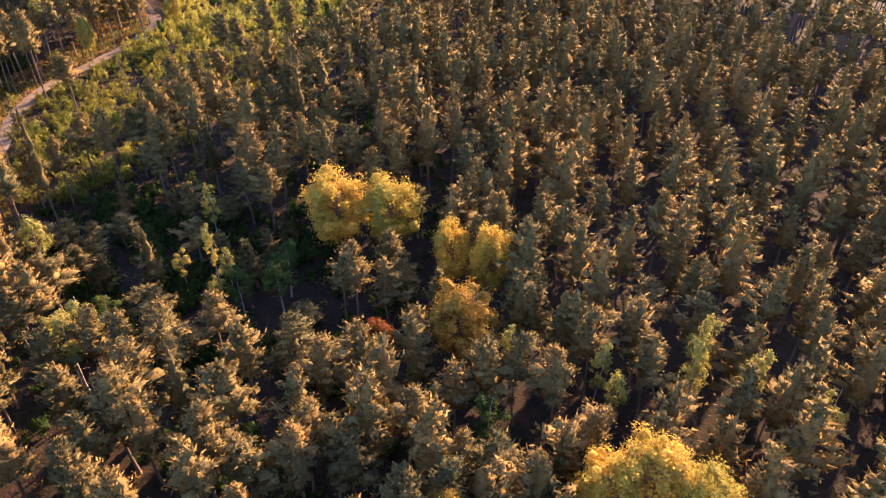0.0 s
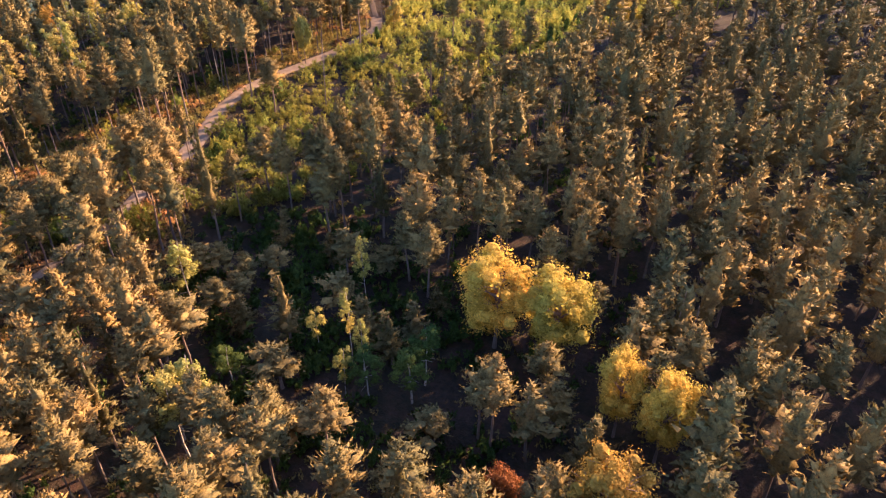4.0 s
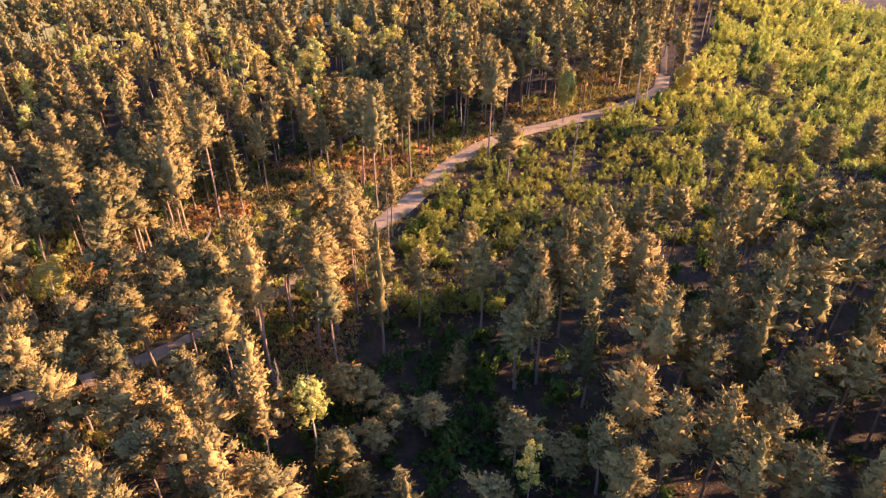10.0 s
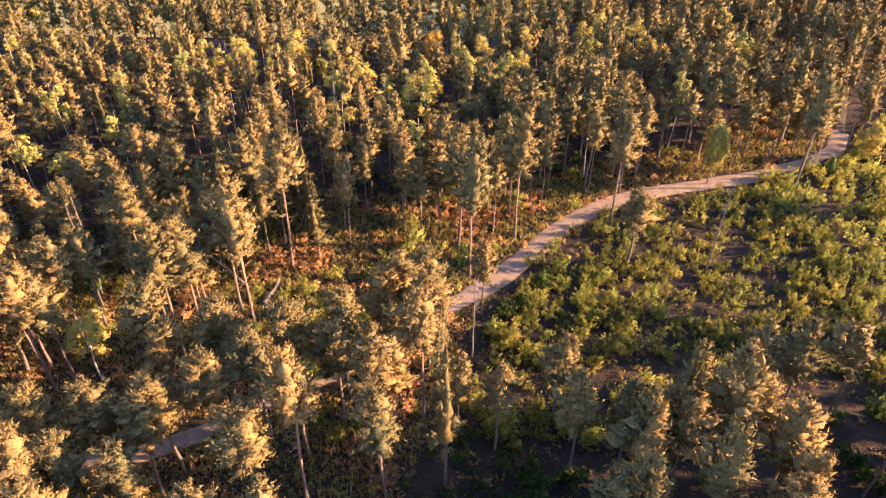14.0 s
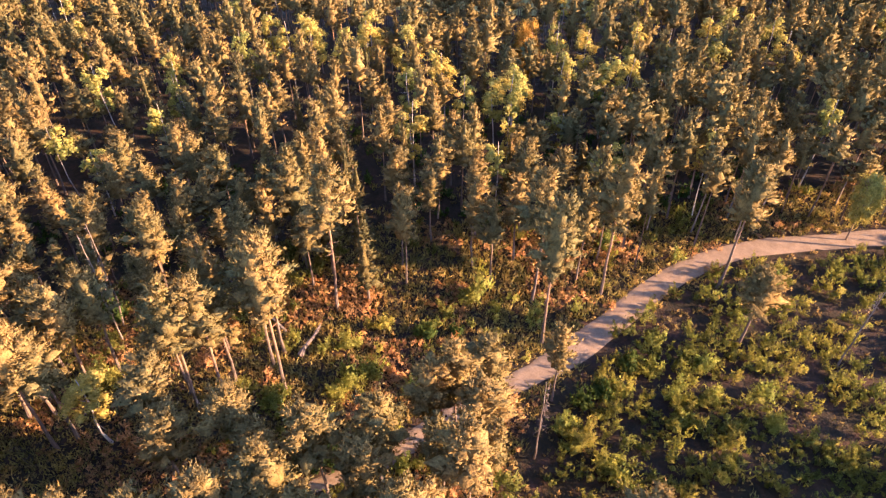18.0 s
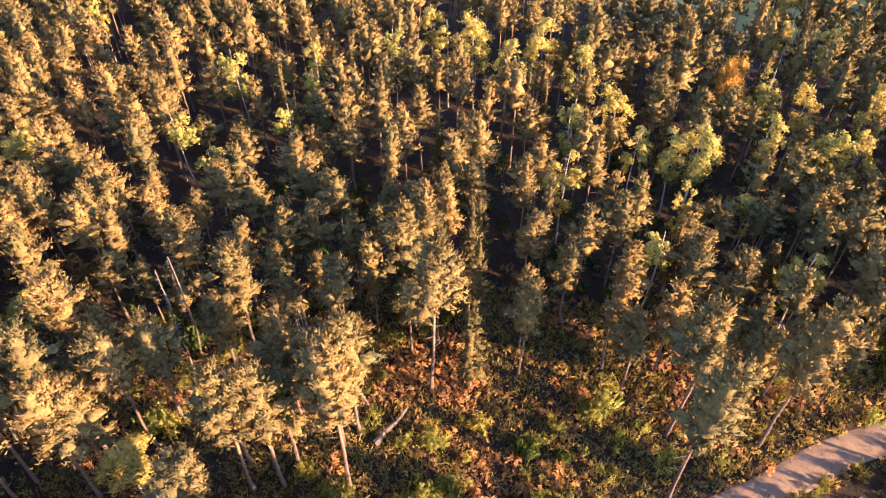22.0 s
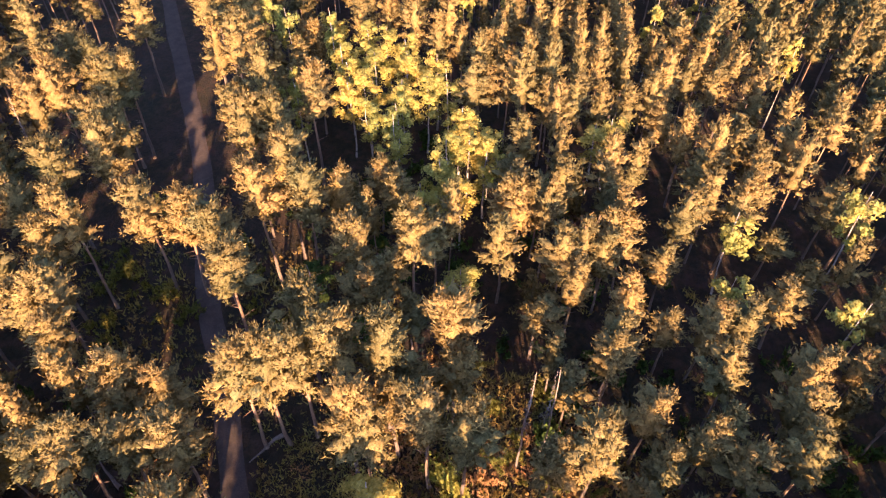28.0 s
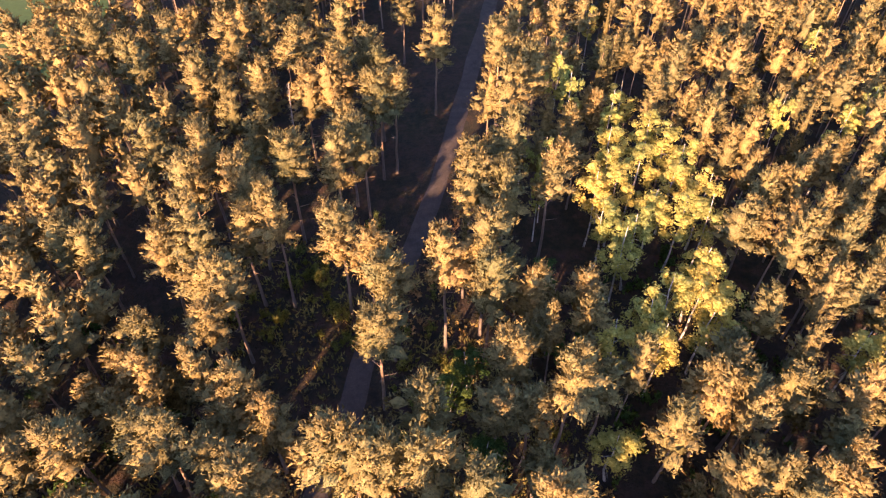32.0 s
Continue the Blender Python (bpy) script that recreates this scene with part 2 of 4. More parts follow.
def tufts(rng, centres, lead, n, length, width, spread=0.5):
    """Fans of thin shoots: n round every centre, leaning along its lead."""
    k = len(centres)
    way = unit(lead[:, None] + rng.normal(size=(k, n, 3)) * spread)
    face = unit(lead[:, None] * 0.8 + np.array((0, 0, 0.3)) + rng.normal(size=(k, n, 3)) * 0.22)
    side = unit(np.cross(way, face))
    ln = length * rng.uniform(0.6, 1.3, (k, n, 1))
    wd = width * rng.uniform(0.7, 1.3, (k, n, 1))
    foot = centres[:, None] + rng.normal(size=(k, n, 3)) * length * 0.30 - way * ln * 0.3
    return soft(np.stack([foot - side * wd, foot + side * wd, foot + way * ln], 2).reshape(-1, 3, 3), (lead[:, None] + way * 0.3).reshape(-1, 3))


def tiered_crown(rng, h, low, r, tiers, sides, shoots, conic, sweep, length, width, notch=0.74, up=0.85, solid=0.88):
    """A conifer's crown: a smooth lumpy body of boughs in tiers, set all over with fine shoots that point outwards and up.
    low: where it begins, as a share of the height; sweep: how far the bough tips rise, as a share of their length."""
    off = rng.normal(0, 0.10 * r, 2)
    lean, tilt = rng.uniform(0, 6.283), rng.uniform(0.05, 0.28)
    bough = rng.uniform(0.74, 1.2, (tiers + 1, sides))
    bough[rng.random((tiers + 1, sides)) < 0.08] = 0.6
    turn = np.arange(sides) * 6.283 / sides
    rings = []
    for i in range(2 * tiers):
        k, tip = i // 2, i % 2 == 0
        u = min(0.97, (k + (0.30 if tip else 0.90) + rng.uniform(-0.06, 0.06)) / tiers)
        reach = r * (1 - u) ** conic * min(1.0, 0.66 + 2.2 * u) + 0.12
        a = turn + (0.5 * k) * 6.283 / sides + rng.normal(0, 0.12, sides)
        q = reach * bough[k] * (1 + tilt * np.cos(a - lean)) * (1.0 if tip else notch) * solid
        z = np.minimum(h * (low + (1 - low) * u) + sweep * q * (1.0 if tip else 0.2) + rng.normal(0, 0.14, sides), h - 0.3)
        rings.append(np.column_stack([off[0] * u + np.cos(a) * q, off[1] * u + np.sin(a) * q, z]))
    v = np.concatenate(rings + [np.array([(0, 0, h * (low + 0.03)), (off[0], off[1], h - 0.1)])])
    n, last = 2 * tiers, 2 * tiers * sides
    f = []
    for a in range(sides):
        b = (a + 1) % sides
        f += [(last, b, a), ((n - 1) * sides + a, (n - 1) * sides + b, last + 1)]
        for i in range(n - 1):
            p, q = i * sides, (i + 1) * sides
            f += [(p + a, p + b, q + b), (p + a, q + b, q + a)]
    f = np.array(f)
    body = v[f]
    cross = np.cross(body[:, 1] - body[:, 0], body[:, 2] - body[:, 0])
    area = np.linalg.norm(cross, axis=1) * (0.25 + (unit(cross)[:, 2] > -0.35))
    pick = rng.choice(len(body), shoots, p=area / area.sum())
    foot = (body[pick] * rng.dirichlet((1, 1, 1), shoots)[..., None]).sum(1)
    hull = unit(cross)[pick]
    out = unit(foot - np.column_stack([np.full(shoots, off[0]), np.full(shoots, off[1]), foot[:, 2]]))
    way = unit(out * 0.8 + hull * 0.3 + np.array((0, 0, up)) + rng.normal(size=(shoots, 3)) * 0.3)
    face = unit(hull * 0.7 + out * 0.5 + np.array((0, 0, 0.3)) + rng.normal(size=(shoots, 3)) * 0.2)
    side = unit(np.cross(way, face)) * width * rng.uniform(0.7, 1.3, (shoots, 1))
    ln = length * rng.uniform(0.55, 1.35, (shoots, 1))
    foot = foot - way * ln * 0.25
    return joined_shape([(v, f, rounded(v, f)), soft(np.stack([foot - side, foot + side, foot + way * ln], 1), hull * 0.6 + out * 0.5 + np.array((0, 0, 0.25)))])


def lumps_of(rng, centres, radii):
    """Small uneven balls inside a leafy crown that close it."""
    phi, th = np.arange(6) * 6.283 / 6, np.array((0.75, 1.5, 2.35))
    ring = [np.column_stack([np.cos(phi + 0.5 * i) * math.sin(t), np.sin(phi + 0.5 * i) * math.sin(t), np.full(6, math.cos(t))]) for i, t in enumerate(th)]
    tri = []
    for n in range(6):
        m = (n + 1) % 6
        tri += [((0, 0, 1), ring[0][n], ring[0][m]), ((0, 0, -1), ring[2][m], ring[2][n])]
        for a, b in zip(ring, ring[1:]):
            tri += [(a[n], b[n], b[m]), (a[n], b[m], a[m])]
    ball = np.array([[np.asarray(p, float) for p in t] for t in tri])
    out = [c + ball * r * rng.uniform(0.85, 1.15, 3) for c, r in zip(centres, radii)]
    return np.concatenate(out)


def blades(rng, centres, lead, face, n, length, width, spread=0.45):
    """Pointed sprays of needles or leaves: n round every centre, leaning along its lead, their flats turned to its face."""
    k = len(centres)
    way = unit(lead[:, None] + rng.normal(size=(k, n, 3)) * spread)
    flat = unit(face[:, None] + rng.normal(size=(k, n, 3)) * 0.4)
    side = unit(np.cross(way, flat)) * width * rng.uniform(0.6, 1.35, (k, n, 1))
    ln = length * rng.uniform(0.5, 1.35, (k, n, 1))
    foot = centres[:, None] + rng.normal(size=(k, n, 3)) * length * 0.22 - way * ln * 0.35
    bent = unit(face + rng.normal(size=(k, 3)) * 0.28)
    return soft(np.stack([foot - side, foot + side, foot + way * ln], 2).reshape(-1, 3, 3), np.repeat(bent, n, axis=0))


def bough_crown(rng, h, low, r, tiers, sides, count, sprays, conic, length, width, rise_low, rise_high, body=0.50):
    """A pine's crown: a thin uneven body round the stem and boughs that spiral up it, each a flattened cloud of short needle
    sprays swept up at the tips.
    low: where it begins, as a share of the height; rise_low, rise_high: how steep the lowest and highest boughs stand."""
    inner = tiered_crown(rng, h * 0.95, low + 0.02, r * body, tiers, sides, 10, conic, 0.35, length, width, 0.6, 0.7, 1.0)
    lean, tilt = rng.uniform(0, 6.283), rng.uniform(0.1, 0.4)
    off = rng.normal(0, 0.12 * r, 2)
    u = 1 - (1 - (np.arange(count) + rng.random(count)) / count) ** 0.85
    a = np.arange(count) * 2.4 + rng.normal(0, 0.45, count)
    reach = (r * (1 - u) ** conic * np.minimum(1.0, 0.55 + 2.4 * u) + 0.3) * rng.uniform(0.6, 1.22, count) * (1 + tilt * np.cos(a - lean))
    axis = unit(np.column_stack([np.cos(a), np.sin(a), rise_low + (rise_high - rise_low) * u + rng.normal(0, 0.14, count)]))
    side = unit(np.cross(axis, (0, 0, 1.0)))
    top = np.cross(side, axis)
    half = np.column_stack([0.34 * reach + 0.16, 0.20 * reach + 0.18, 0.11 * reach + 0.17]) * rng.uniform(0.8, 1.2, (count, 3))
    mid = np.column_stack([off[0] * u, off[1] * u, h * (low + (1 - low) * u)]) + axis * (reach - half[:, 0])[:, None]
    mid[:, 2] = np.minimum(mid[:, 2], h - 0.55)
    turned = lambda q: q[..., :1] * axis[:, None] + q[..., 1:2] * side[:, None] + q[..., 2:] * top[:, None]
    # the dense inside of a bough: eight faces, shaded as softly as its needles
    knob = np.array([(1, 0, 0), (0, 1, 0), (-1, 0, 0), (0, -1, 0), (0, 0, 1), (0, 0, -1)], float)
    v = mid[:, None] + turned(knob[None] * half[:, None] * rng.uniform(0.62, 0.92, (count, 6, 1)))
    f = np.array([t for m in range(4) for o in [(m + 1) % 4] for t in ((o, m, 4), (m, o, 5))])
    wrap = unit(turned(np.broadcast_to(knob, (count, 6, 3))) * 0.8 + axis[:, None] * 0.6 + np.array((0, 0, 0.3)))
    boughs = (v.reshape(-1, 3), (f[None] + (np.arange(count) * 6)[:, None, None]).reshape(-1, 3), wrap.reshape(-1, 3))
    d = unit(rng.normal(size=(count, sprays, 3)) + np.array((0.45, 0, 0.45)))
    c = mid[:, None] + turned(d * half[:, None] * rng.uniform(0.68, 1.2, (count, sprays, 1)))
    out = turned(unit(d / half[:, None]))
    face = unit(out * 0.75 + axis[:, None] * 0.6 + np.array((0, 0, 0.3)))
    lead = unit(axis[:, None] * 0.7 + out * 0.35 + np.array((0, 0, 0.6)))
    return joined_shape([inner, boughs, blades(rng, c.reshape(-1, 3), lead.reshape(-1, 3), face.reshape(-1, 3), 1, length, width)])


def leafy_crown(rng, h, low, r, lumps, twigs, n, size, droop=0.0, narrow=1.0):
    """A broadleaf crown: lobes on an uneven ovoid, each set with leaf clumps."""
    mid, half = h * (1 + low) / 2, h * (1 - low) / 2
    c, rad, ax, lobes = [], [], [], []
    for i in range(lumps):
        d = unit(rng.normal(size=3) + np.array((0, 0, 0.25)))
        s = rng.uniform(0.45, 0.82)
        lobe = np.array((d[0] * r * s * narrow, d[1] * r * s * narrow, mid + d[2] * half * s))
        size_l = r * rng.uniform(0.30, 0.46)
        lobes.append((lobe, size_l * 0.42))
        for j in range(twigs):
            e = unit(rng.normal(size=3) + np.array((0, 0, 0.3)))
            p = lobe + e * size_l * rng.uniform(0.45, 0.8) * np.array((1, 1, 1.15))
            p[2] -= droop * rng.uniform(0, 1)
            c.append(p); rad.append(size_l * rng.uniform(0.18, 0.31) + 0.12); ax.append(lobe * 0.6 + np.array((0, 0, mid)) * 0.4)
    leaves = clumps(rng, np.array(c), np.array(rad), n, size, np.array(ax), 0.85)
    return joined_shape([leaves, loose(lumps_of(rng, [p for p, q in lobes], [q for p, q in lobes]))])


def limbs(rng, h, low, r, count, sides=4):
    out = []
    for i in range(count):
        a, u = rng.uniform(0, 6.283), rng.uniform(low * 0.7, 0.75)
        ln = r * rng.uniform(0.55, 0.9)
        p = np.array((0, 0, u * h))
        q = p + np.array((math.cos(a) * ln * 0.5, math.sin(a) * ln * 0.5, ln * 0.45))
        e = p + np.array((math.cos(a) * ln, math.sin(a) * ln, ln * 0.95))
        out.append(tube([p, q, e], [0.10 + 0.008 * h, 0.06, 0.02], sides))
        for k in range(2):
            f = q + rng.normal(0, 0.4 * ln, 3) * (1, 1, 0.5) + np.array((0, 0, 0.4 * ln))
            out.append(tube([q, f], [0.05, 0.015], 3))
    return np.concatenate(out)


# ---- the plan ----
ROAD_LINE = [(-190, -190), (-150, -90), (-129, -29), (-114, 14), (-104, 36), (-100, 48), (-96, 57), (-89, 76), (-87.2, 96), (-89.2, 112), (-90.2, 124), (-92, 133),
             (-95, 144), (-96, 154), (-94, 165), (-89.5, 177), (-86, 188), (-83.5, 203), (-87, 213), (-101, 239), (-120, 275), (-150, 330), (-180, 390)]
CLEARING = [(-89, 129), (-93, 143), (-94, 155), (-92, 164), (-87, 176), (-81, 200), (-82, 213), (-88, 240), (-104, 276), (-98, 330), (10, 330), (25, 270),
            (-22, 226), (-27, 190), (-28, 169), (-46, 154), (-53, 132), (-58, 115), (-68, 107), (-78, 108)]
EDGE = [(-128, 70), (-128, 108), (-118, 130), (-109, 150), (-106, 166), (-100, 186), (-104, 206), (-108, 228), (-96, 228), (-84, 206), (-87, 186), (-93, 165), (-93, 150), (-90, 128), (-86, 95), (-100, 60)]
HOLLOW = [(-72, 104), (-57, 113), (-46, 112), (-30, 104), (-20, 98), (-14, 84), (-7, 72), (-12, 61), (-24, 66), (-38, 67), (-50, 69), (-60, 80)]
OPENING = [(-106, 82), (-112, 97), (-109, 103), (-109, 114), (-105, 123), (-101, 129), (-96, 137), (-98, 149), (-97, 160), (-94, 160), (-90, 124), (-88, 110), (-94, 93)]
TALL = [(-125, 55), (-121, 86), (-118, 100), (-108, 81), (-97, 93), (-89, 111), (-88, 124), (-78, 108), (-71, 100), (-62, 86), (-72, 74), (-84, 60), (-92, 45), (-80, 20), (-110, -30), (-130, -20), (-112, 30)]
MIDDLE = [(0, 0), (0, 30), (-20, 65), (-50, 88), (-78, 99), (-105, 88), (-128, 50)]      # the middle of the forest, with the finest trees
LOW_STAND = [(-125, 84), (-114, 82), (-106, 98), (-109, 112), (-118, 106)]
SPARSE = [(-116, 70), (-150, 66), (-158, 92), (-124, 102)]
DIM = [(-112, 104), (-112, 130), (-140, 160), (-156, 140), (-146, 95)]
FIELD_WEST = [(-186, 164), (-224, 112), (-246, 86), (-290, 30), (-460, 0), (-460, 330), (-190, 330), (-172, 190)]
# outline of the forest; its east end is added out of view to block low sun
FOREST_BOUNDS = [(105, 0), (205, 230), (205, 305), (-130, 320), (-215, 240), (-300, 100), (-262, 0), (-225, -60), (-30, -85), (-50, 6), (-40, 8)]
FIELD_SOUTH = [(-46, 4), (-48, -10), (-58, -46), (-66, -120), (40, -120), (40, -20), (-10, 6)]


def inside(x, y, poly):
    hit = False
    for (x0, y0), (x1, y1) in zip(poly, poly[1:] + poly[:1]):
        if (y0 > y) != (y1 > y) and x < x0 + (y - y0) * (x1 - x0) / (y1 - y0):
            hit = not hit
    return hit


def from_line(x, y, line):
    best = 1e9
    for (x0, y0), (x1, y1) in zip(line, line[1:]):
        dx, dy = x1 - x0, y1 - y0
        u = min(1, max(0, ((x - x0) * dx + (y - y0) * dy) / (dx * dx + dy * dy)))
        best = min(best, math.hypot(x - x0 - u * dx, y - y0 - u * dy))
    return best


def rise(x, y):
    """The ground's height: gentle bumps, flat under the road."""
    if inside(x, y, FIELD_WEST) or inside(x, y, FIELD_SOUTH):
        return -0.6
    k = min(1.0, max(0.0, (from_line(x, y, ROAD_LINE) - 1.5) / 4))
    return k * (0.5 * noise.noise((x * 0.05, y * 0.05, 0.3)) + 0.18 * noise.noise((x * 0.23, y * 0.23, 5.1)))


# ---- ground, road, meadows ----
def build_ground():
    xs = np.concatenate([[-3000, -1200, -600], np.arange(-440, 221, 4.0), [500, 1100, 3000]])
    ys = np.concatenate([[-3000, -1200, -500], np.arange(-130, 401, 4.0), [700, 1400, 3000]])
    bm = bmesh.new()
    grid = [[bm.verts.new((x, y, rise(x, y) if abs(x) < 450 and -140 < y < 410 else 0.0)) for y in ys] for x in xs]
    for a, b in zip(grid, grid[1:]):
        for i in range(len(ys) - 1):
            bm.faces.new((a[i], b[i], b[i + 1], a[i + 1])).smooth = True
    me = bpy.data.meshes.new("ground")
    bm.to_mesh(me)
    bm.free()
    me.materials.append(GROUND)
    tagged(new("ground", me), "brown and mossy forest floor with litter", "ground", kind="structure")


def spline(line, step=1.5):
    pts = [Vector(p) for p in line]
    out = []
    for i in range(1, len(pts) - 2):
        p0, p1, p2, p3 = pts[i - 1:i + 3]
        n = max(2, int((p2 - p1).length / step))
        for k in range(n):
            t = k / n
            out.append(0.5 * (2 * p1 + (p2 - p0) * t + (2 * p0 - 5 * p1 + 4 * p2 - p3) * t * t + (3 * p1 - p0 - 3 * p2 + p3) * t ** 3))
    return out


def build_road():
    line = [p for p in spline(ROAD_LINE) if p.y < 290]
    bm = bmesh.new()
    rows = []
    for i, p in enumerate(line):
        d = (line[min(i + 1, len(line) - 1)] - line[max(i - 1, 0)]).normalized()
        side = Vector((-d.y, d.x))
        row = []
        narrow = 0.55 if p.y > 214 else 1.0 if p.y > 122 else 0.78
        for s, z in ((-1.95, -0.10), (-1.65, 0.05), (-0.8, 0.035), (0, 0.09), (0.8, 0.035), (1.65, 0.05), (1.95, -0.10)):
            w = s + (0.35 * noise.noise((p.x * 0.12, p.y * 0.12, s)) if abs(s) > 1 else 0)
            q = p + side * w * narrow
            row.append(bm.verts.new((q.x, q.y, z)))
        rows.append(row)
    for a, b in zip(rows, rows[1:]):
        for i in range(6):
            face = bm.faces.new((a[i], a[i + 1], b[i + 1], b[i]))
            face.smooth = True
            # both far stretches take the darkened colour that stands in for tree shade
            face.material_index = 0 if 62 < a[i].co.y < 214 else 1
    bmesh.ops.recalc_face_normals(bm, faces=bm.faces)
    me = bpy.data.meshes.new("road")
    bm.to_mesh(me)
    bm.free()
    me.materials.append(ROAD)
    me.materials.append(SHADED_TRACK)
    tagged(new("road", me), "pale sandy gravel forest road with worn wheel tracks", "road", kind="structure")


def build_field(name, poly, label, material):
    bm = bmesh.new()
    bm.faces.new([bm.verts.new((x, y, 0.05)) for x, y in poly])
    bmesh.ops.triangulate(bm, faces=bm.faces)
    bmesh.ops.recalc_face_normals(bm, faces=bm.faces)
    me = bpy.data.meshes.new(name)
    bm.to_mesh(me)
    bm.free()
    me.materials.append(material)
    tagged(new(name, me), label, "meadow", kind="structure")


build_ground()
build_road()
build_field("meadow_west", FIELD_WEST, "open green meadow beyond the pine forest", STUBBLE)
build_field("meadow_south", FIELD_SOUTH, "bright green meadow beside the forest edge", GRASS)


# ---- kinds of trees: each kind has a few shapes of (trunk, crown) ----
RNG = np.random.default_rng(7)


def shapes(kind, count, make_trunk, make_crown, bark_mat, leaf_mat):
    out = []
    for i in range(count):
        t, c = loose(make_trunk()), make_crown()
        c = c if isinstance(c, tuple) else loose(c)
        out.append((t, c, mesh_of(kind + "_trunk", t, bark_mat), mesh_of(kind + "_crown", c, leaf_mat)))
    return out


H = 20.0            # every shape is built for this height and scaled
R = RNG
TALL_PINE = shapes("tall_pine", 8, lambda: trunk(R, H * 0.95, 0.20, 0.8, 7, 7, 8), lambda: bough_crown(R, H, R.uniform(0.52, 0.66), R.uniform(2.8, 3.5), 4, 7, 50, 40, R.uniform(0.32, 0.46), 0.46, 0.10, 0.0, 0.9, 0.52), PINE_BARK, PINE)
PLAIN_PINE = shapes("pine", 10, lambda: trunk(R, H * 0.95, 0.15, 0.5, 6, 3, 5), lambda: bough_crown(R, H, R.uniform(0.44, 0.57), R.uniform(2.8, 3.5), 4, 6, 40, 24, R.uniform(0.5, 0.7), 0.56, 0.13, 0.1, 1.1), PINE_BARK, PINE)
FAR_PINE = shapes("far_pine", 10, lambda: trunk(R, H * 0.9, 0.15, 0.4, 3, 0, 3), lambda: bough_crown(R, H, R.uniform(0.54, 0.66), R.uniform(3.0, 3.7), 3, 5, 26, 14, R.uniform(0.5, 0.7), 0.74, 0.19, 0.1, 1.1), PINE_BARK, PINE)
DEEP_PINE = shapes("deep_pine", 8, lambda: trunk(R, H * 0.9, 0.15, 0.4, 4, 0, 3), lambda: bough_crown(R, H, R.uniform(0.28, 0.42), R.uniform(2.8, 3.5), 4, 5, 32, 14, R.uniform(0.6, 0.85), 0.72, 0.18, 0.1, 1.1), PINE_BARK, PINE)
DISTANT_PINE = shapes("distant_pine", 8, lambda: trunk(R, H * 0.9, 0.15, 0.4, 3, 0, 3), lambda: bough_crown(R, H, R.uniform(0.52, 0.65), R.uniform(3.0, 3.7), 3, 4, 20, 9, R.uniform(0.5, 0.7), 1.05, 0.30, 0.1, 1.1), PINE_BARK, PINE)
SPRUCES = shapes("spruce", 6, lambda: trunk(R, H * 0.95, 0.16, 0.2, 6, 0, 4), lambda: bough_crown(R, H, R.uniform(0.16, 0.30), R.uniform(2.2, 2.8), 4, 5, 36, 11, R.uniform(0.85, 1.0), 0.75, 0.17, -0.3, 0.7, 0.55), PINE_BARK, SPRUCE)
BIRCHES = shapes("birch", 5, lambda: trunk(R, H * 0.9, 0.12, 0.8, 6, 5, 6), lambda: leafy_crown(R, H, R.uniform(0.24, 0.36), R.uniform(2.7, 3.3), 20, 11, 9, 0.17, 0.6, 0.85), BIRCH_BARK, BIRCH)
FAR_BIRCH = shapes("far_birch", 5, lambda: trunk(R, H * 0.9, 0.12, 0.8, 4, 0, 4), lambda: leafy_crown(R, H, R.uniform(0.24, 0.36), R.uniform(2.5, 3.0), 14, 8, 6, 0.30, 0.6, 0.85), BIRCH_BARK, BIRCH)
YELLOWS = shapes("yellow", 4, lambda: np.concatenate([trunk(R, H * 0.7, 0.26, 0.8, 7, 0, 6), limbs(R, H, 0.3, 5.2, 16)]), lambda: leafy_crown(R, H, 0.16, 5.8, 62, 20, 9, 0.18, 0.3), PINE_BARK, YELLOW)
BARE = shapes("bare", 3, lambda: trunk(R, H, 0.11, 0.9, 6, 0, 8), lambda: np.concatenate([tube([p, p + d * 0.6 + (0, 0, .1), p + d], [0.026, 0.015, 0.006], 3) for p, d in [(np.array((0, 0, H * R.uniform(0.4, 0.98))), unit(R.normal(size=3) * (1, 1, 0.4) + (0, 0, 0.1))) for k in range(70)] for d in [d * R.uniform(0.4, 1.5) * (1.15 - p[2] / H)]]), DEAD_BARK, DEAD_BARK)


def stand(name, shape, x, y, h, wide, label, category, group="", turn=None, leaf=None):
    """One tree as a thing: an empty at its foot with a trunk and a crown."""
    root = new(name)
    root.location = (x, y, rise(x, y))
    root.rotation_euler = (random.uniform(-0.03, 0.03), random.uniform(-0.03, 0.03), random.uniform(0, 6.28) if turn is None else turn)
    root.scale = (wide, wide, h / H)
    root.empty_display_size = 0.3
    tagged(root, label, category, group)
    for part_name, me in (("trunk", shape[2]), ("crown", shape[3])):
        ob = new(part_name, me)
        ob.parent = root
        if leaf and part_name == "crown":
            ob.material_slots[0].link = 'OBJECT'
            ob.material_slots[0].material = leaf
    return root


TAKEN = []          # feet of the trees that stand singly: x, y, clear radius


def taken(x, y):
    return any((x - a) ** 2 + (y - b) ** 2 < r * r for a, b, r in TAKEN)


def pine(x, y, h, wide=1.0):
    TAKEN.append((x, y, 3.0))
    stand("pine", random.choice(PLAIN_PINE), x, y, h, wide, "slender Scots pine with a reddish trunk and sunlit needles", "pine tree", "pines of the forest")


def tall_pine(x, y, h, wide=1.0):
    TAKEN.append((x, y, 3.6))
    stand("tall_pine", random.choice(TALL_PINE), x, y, h, wide, "tall mature Scots pine, long bare trunk and broad crown", "pine tree", "tall pines by the road")


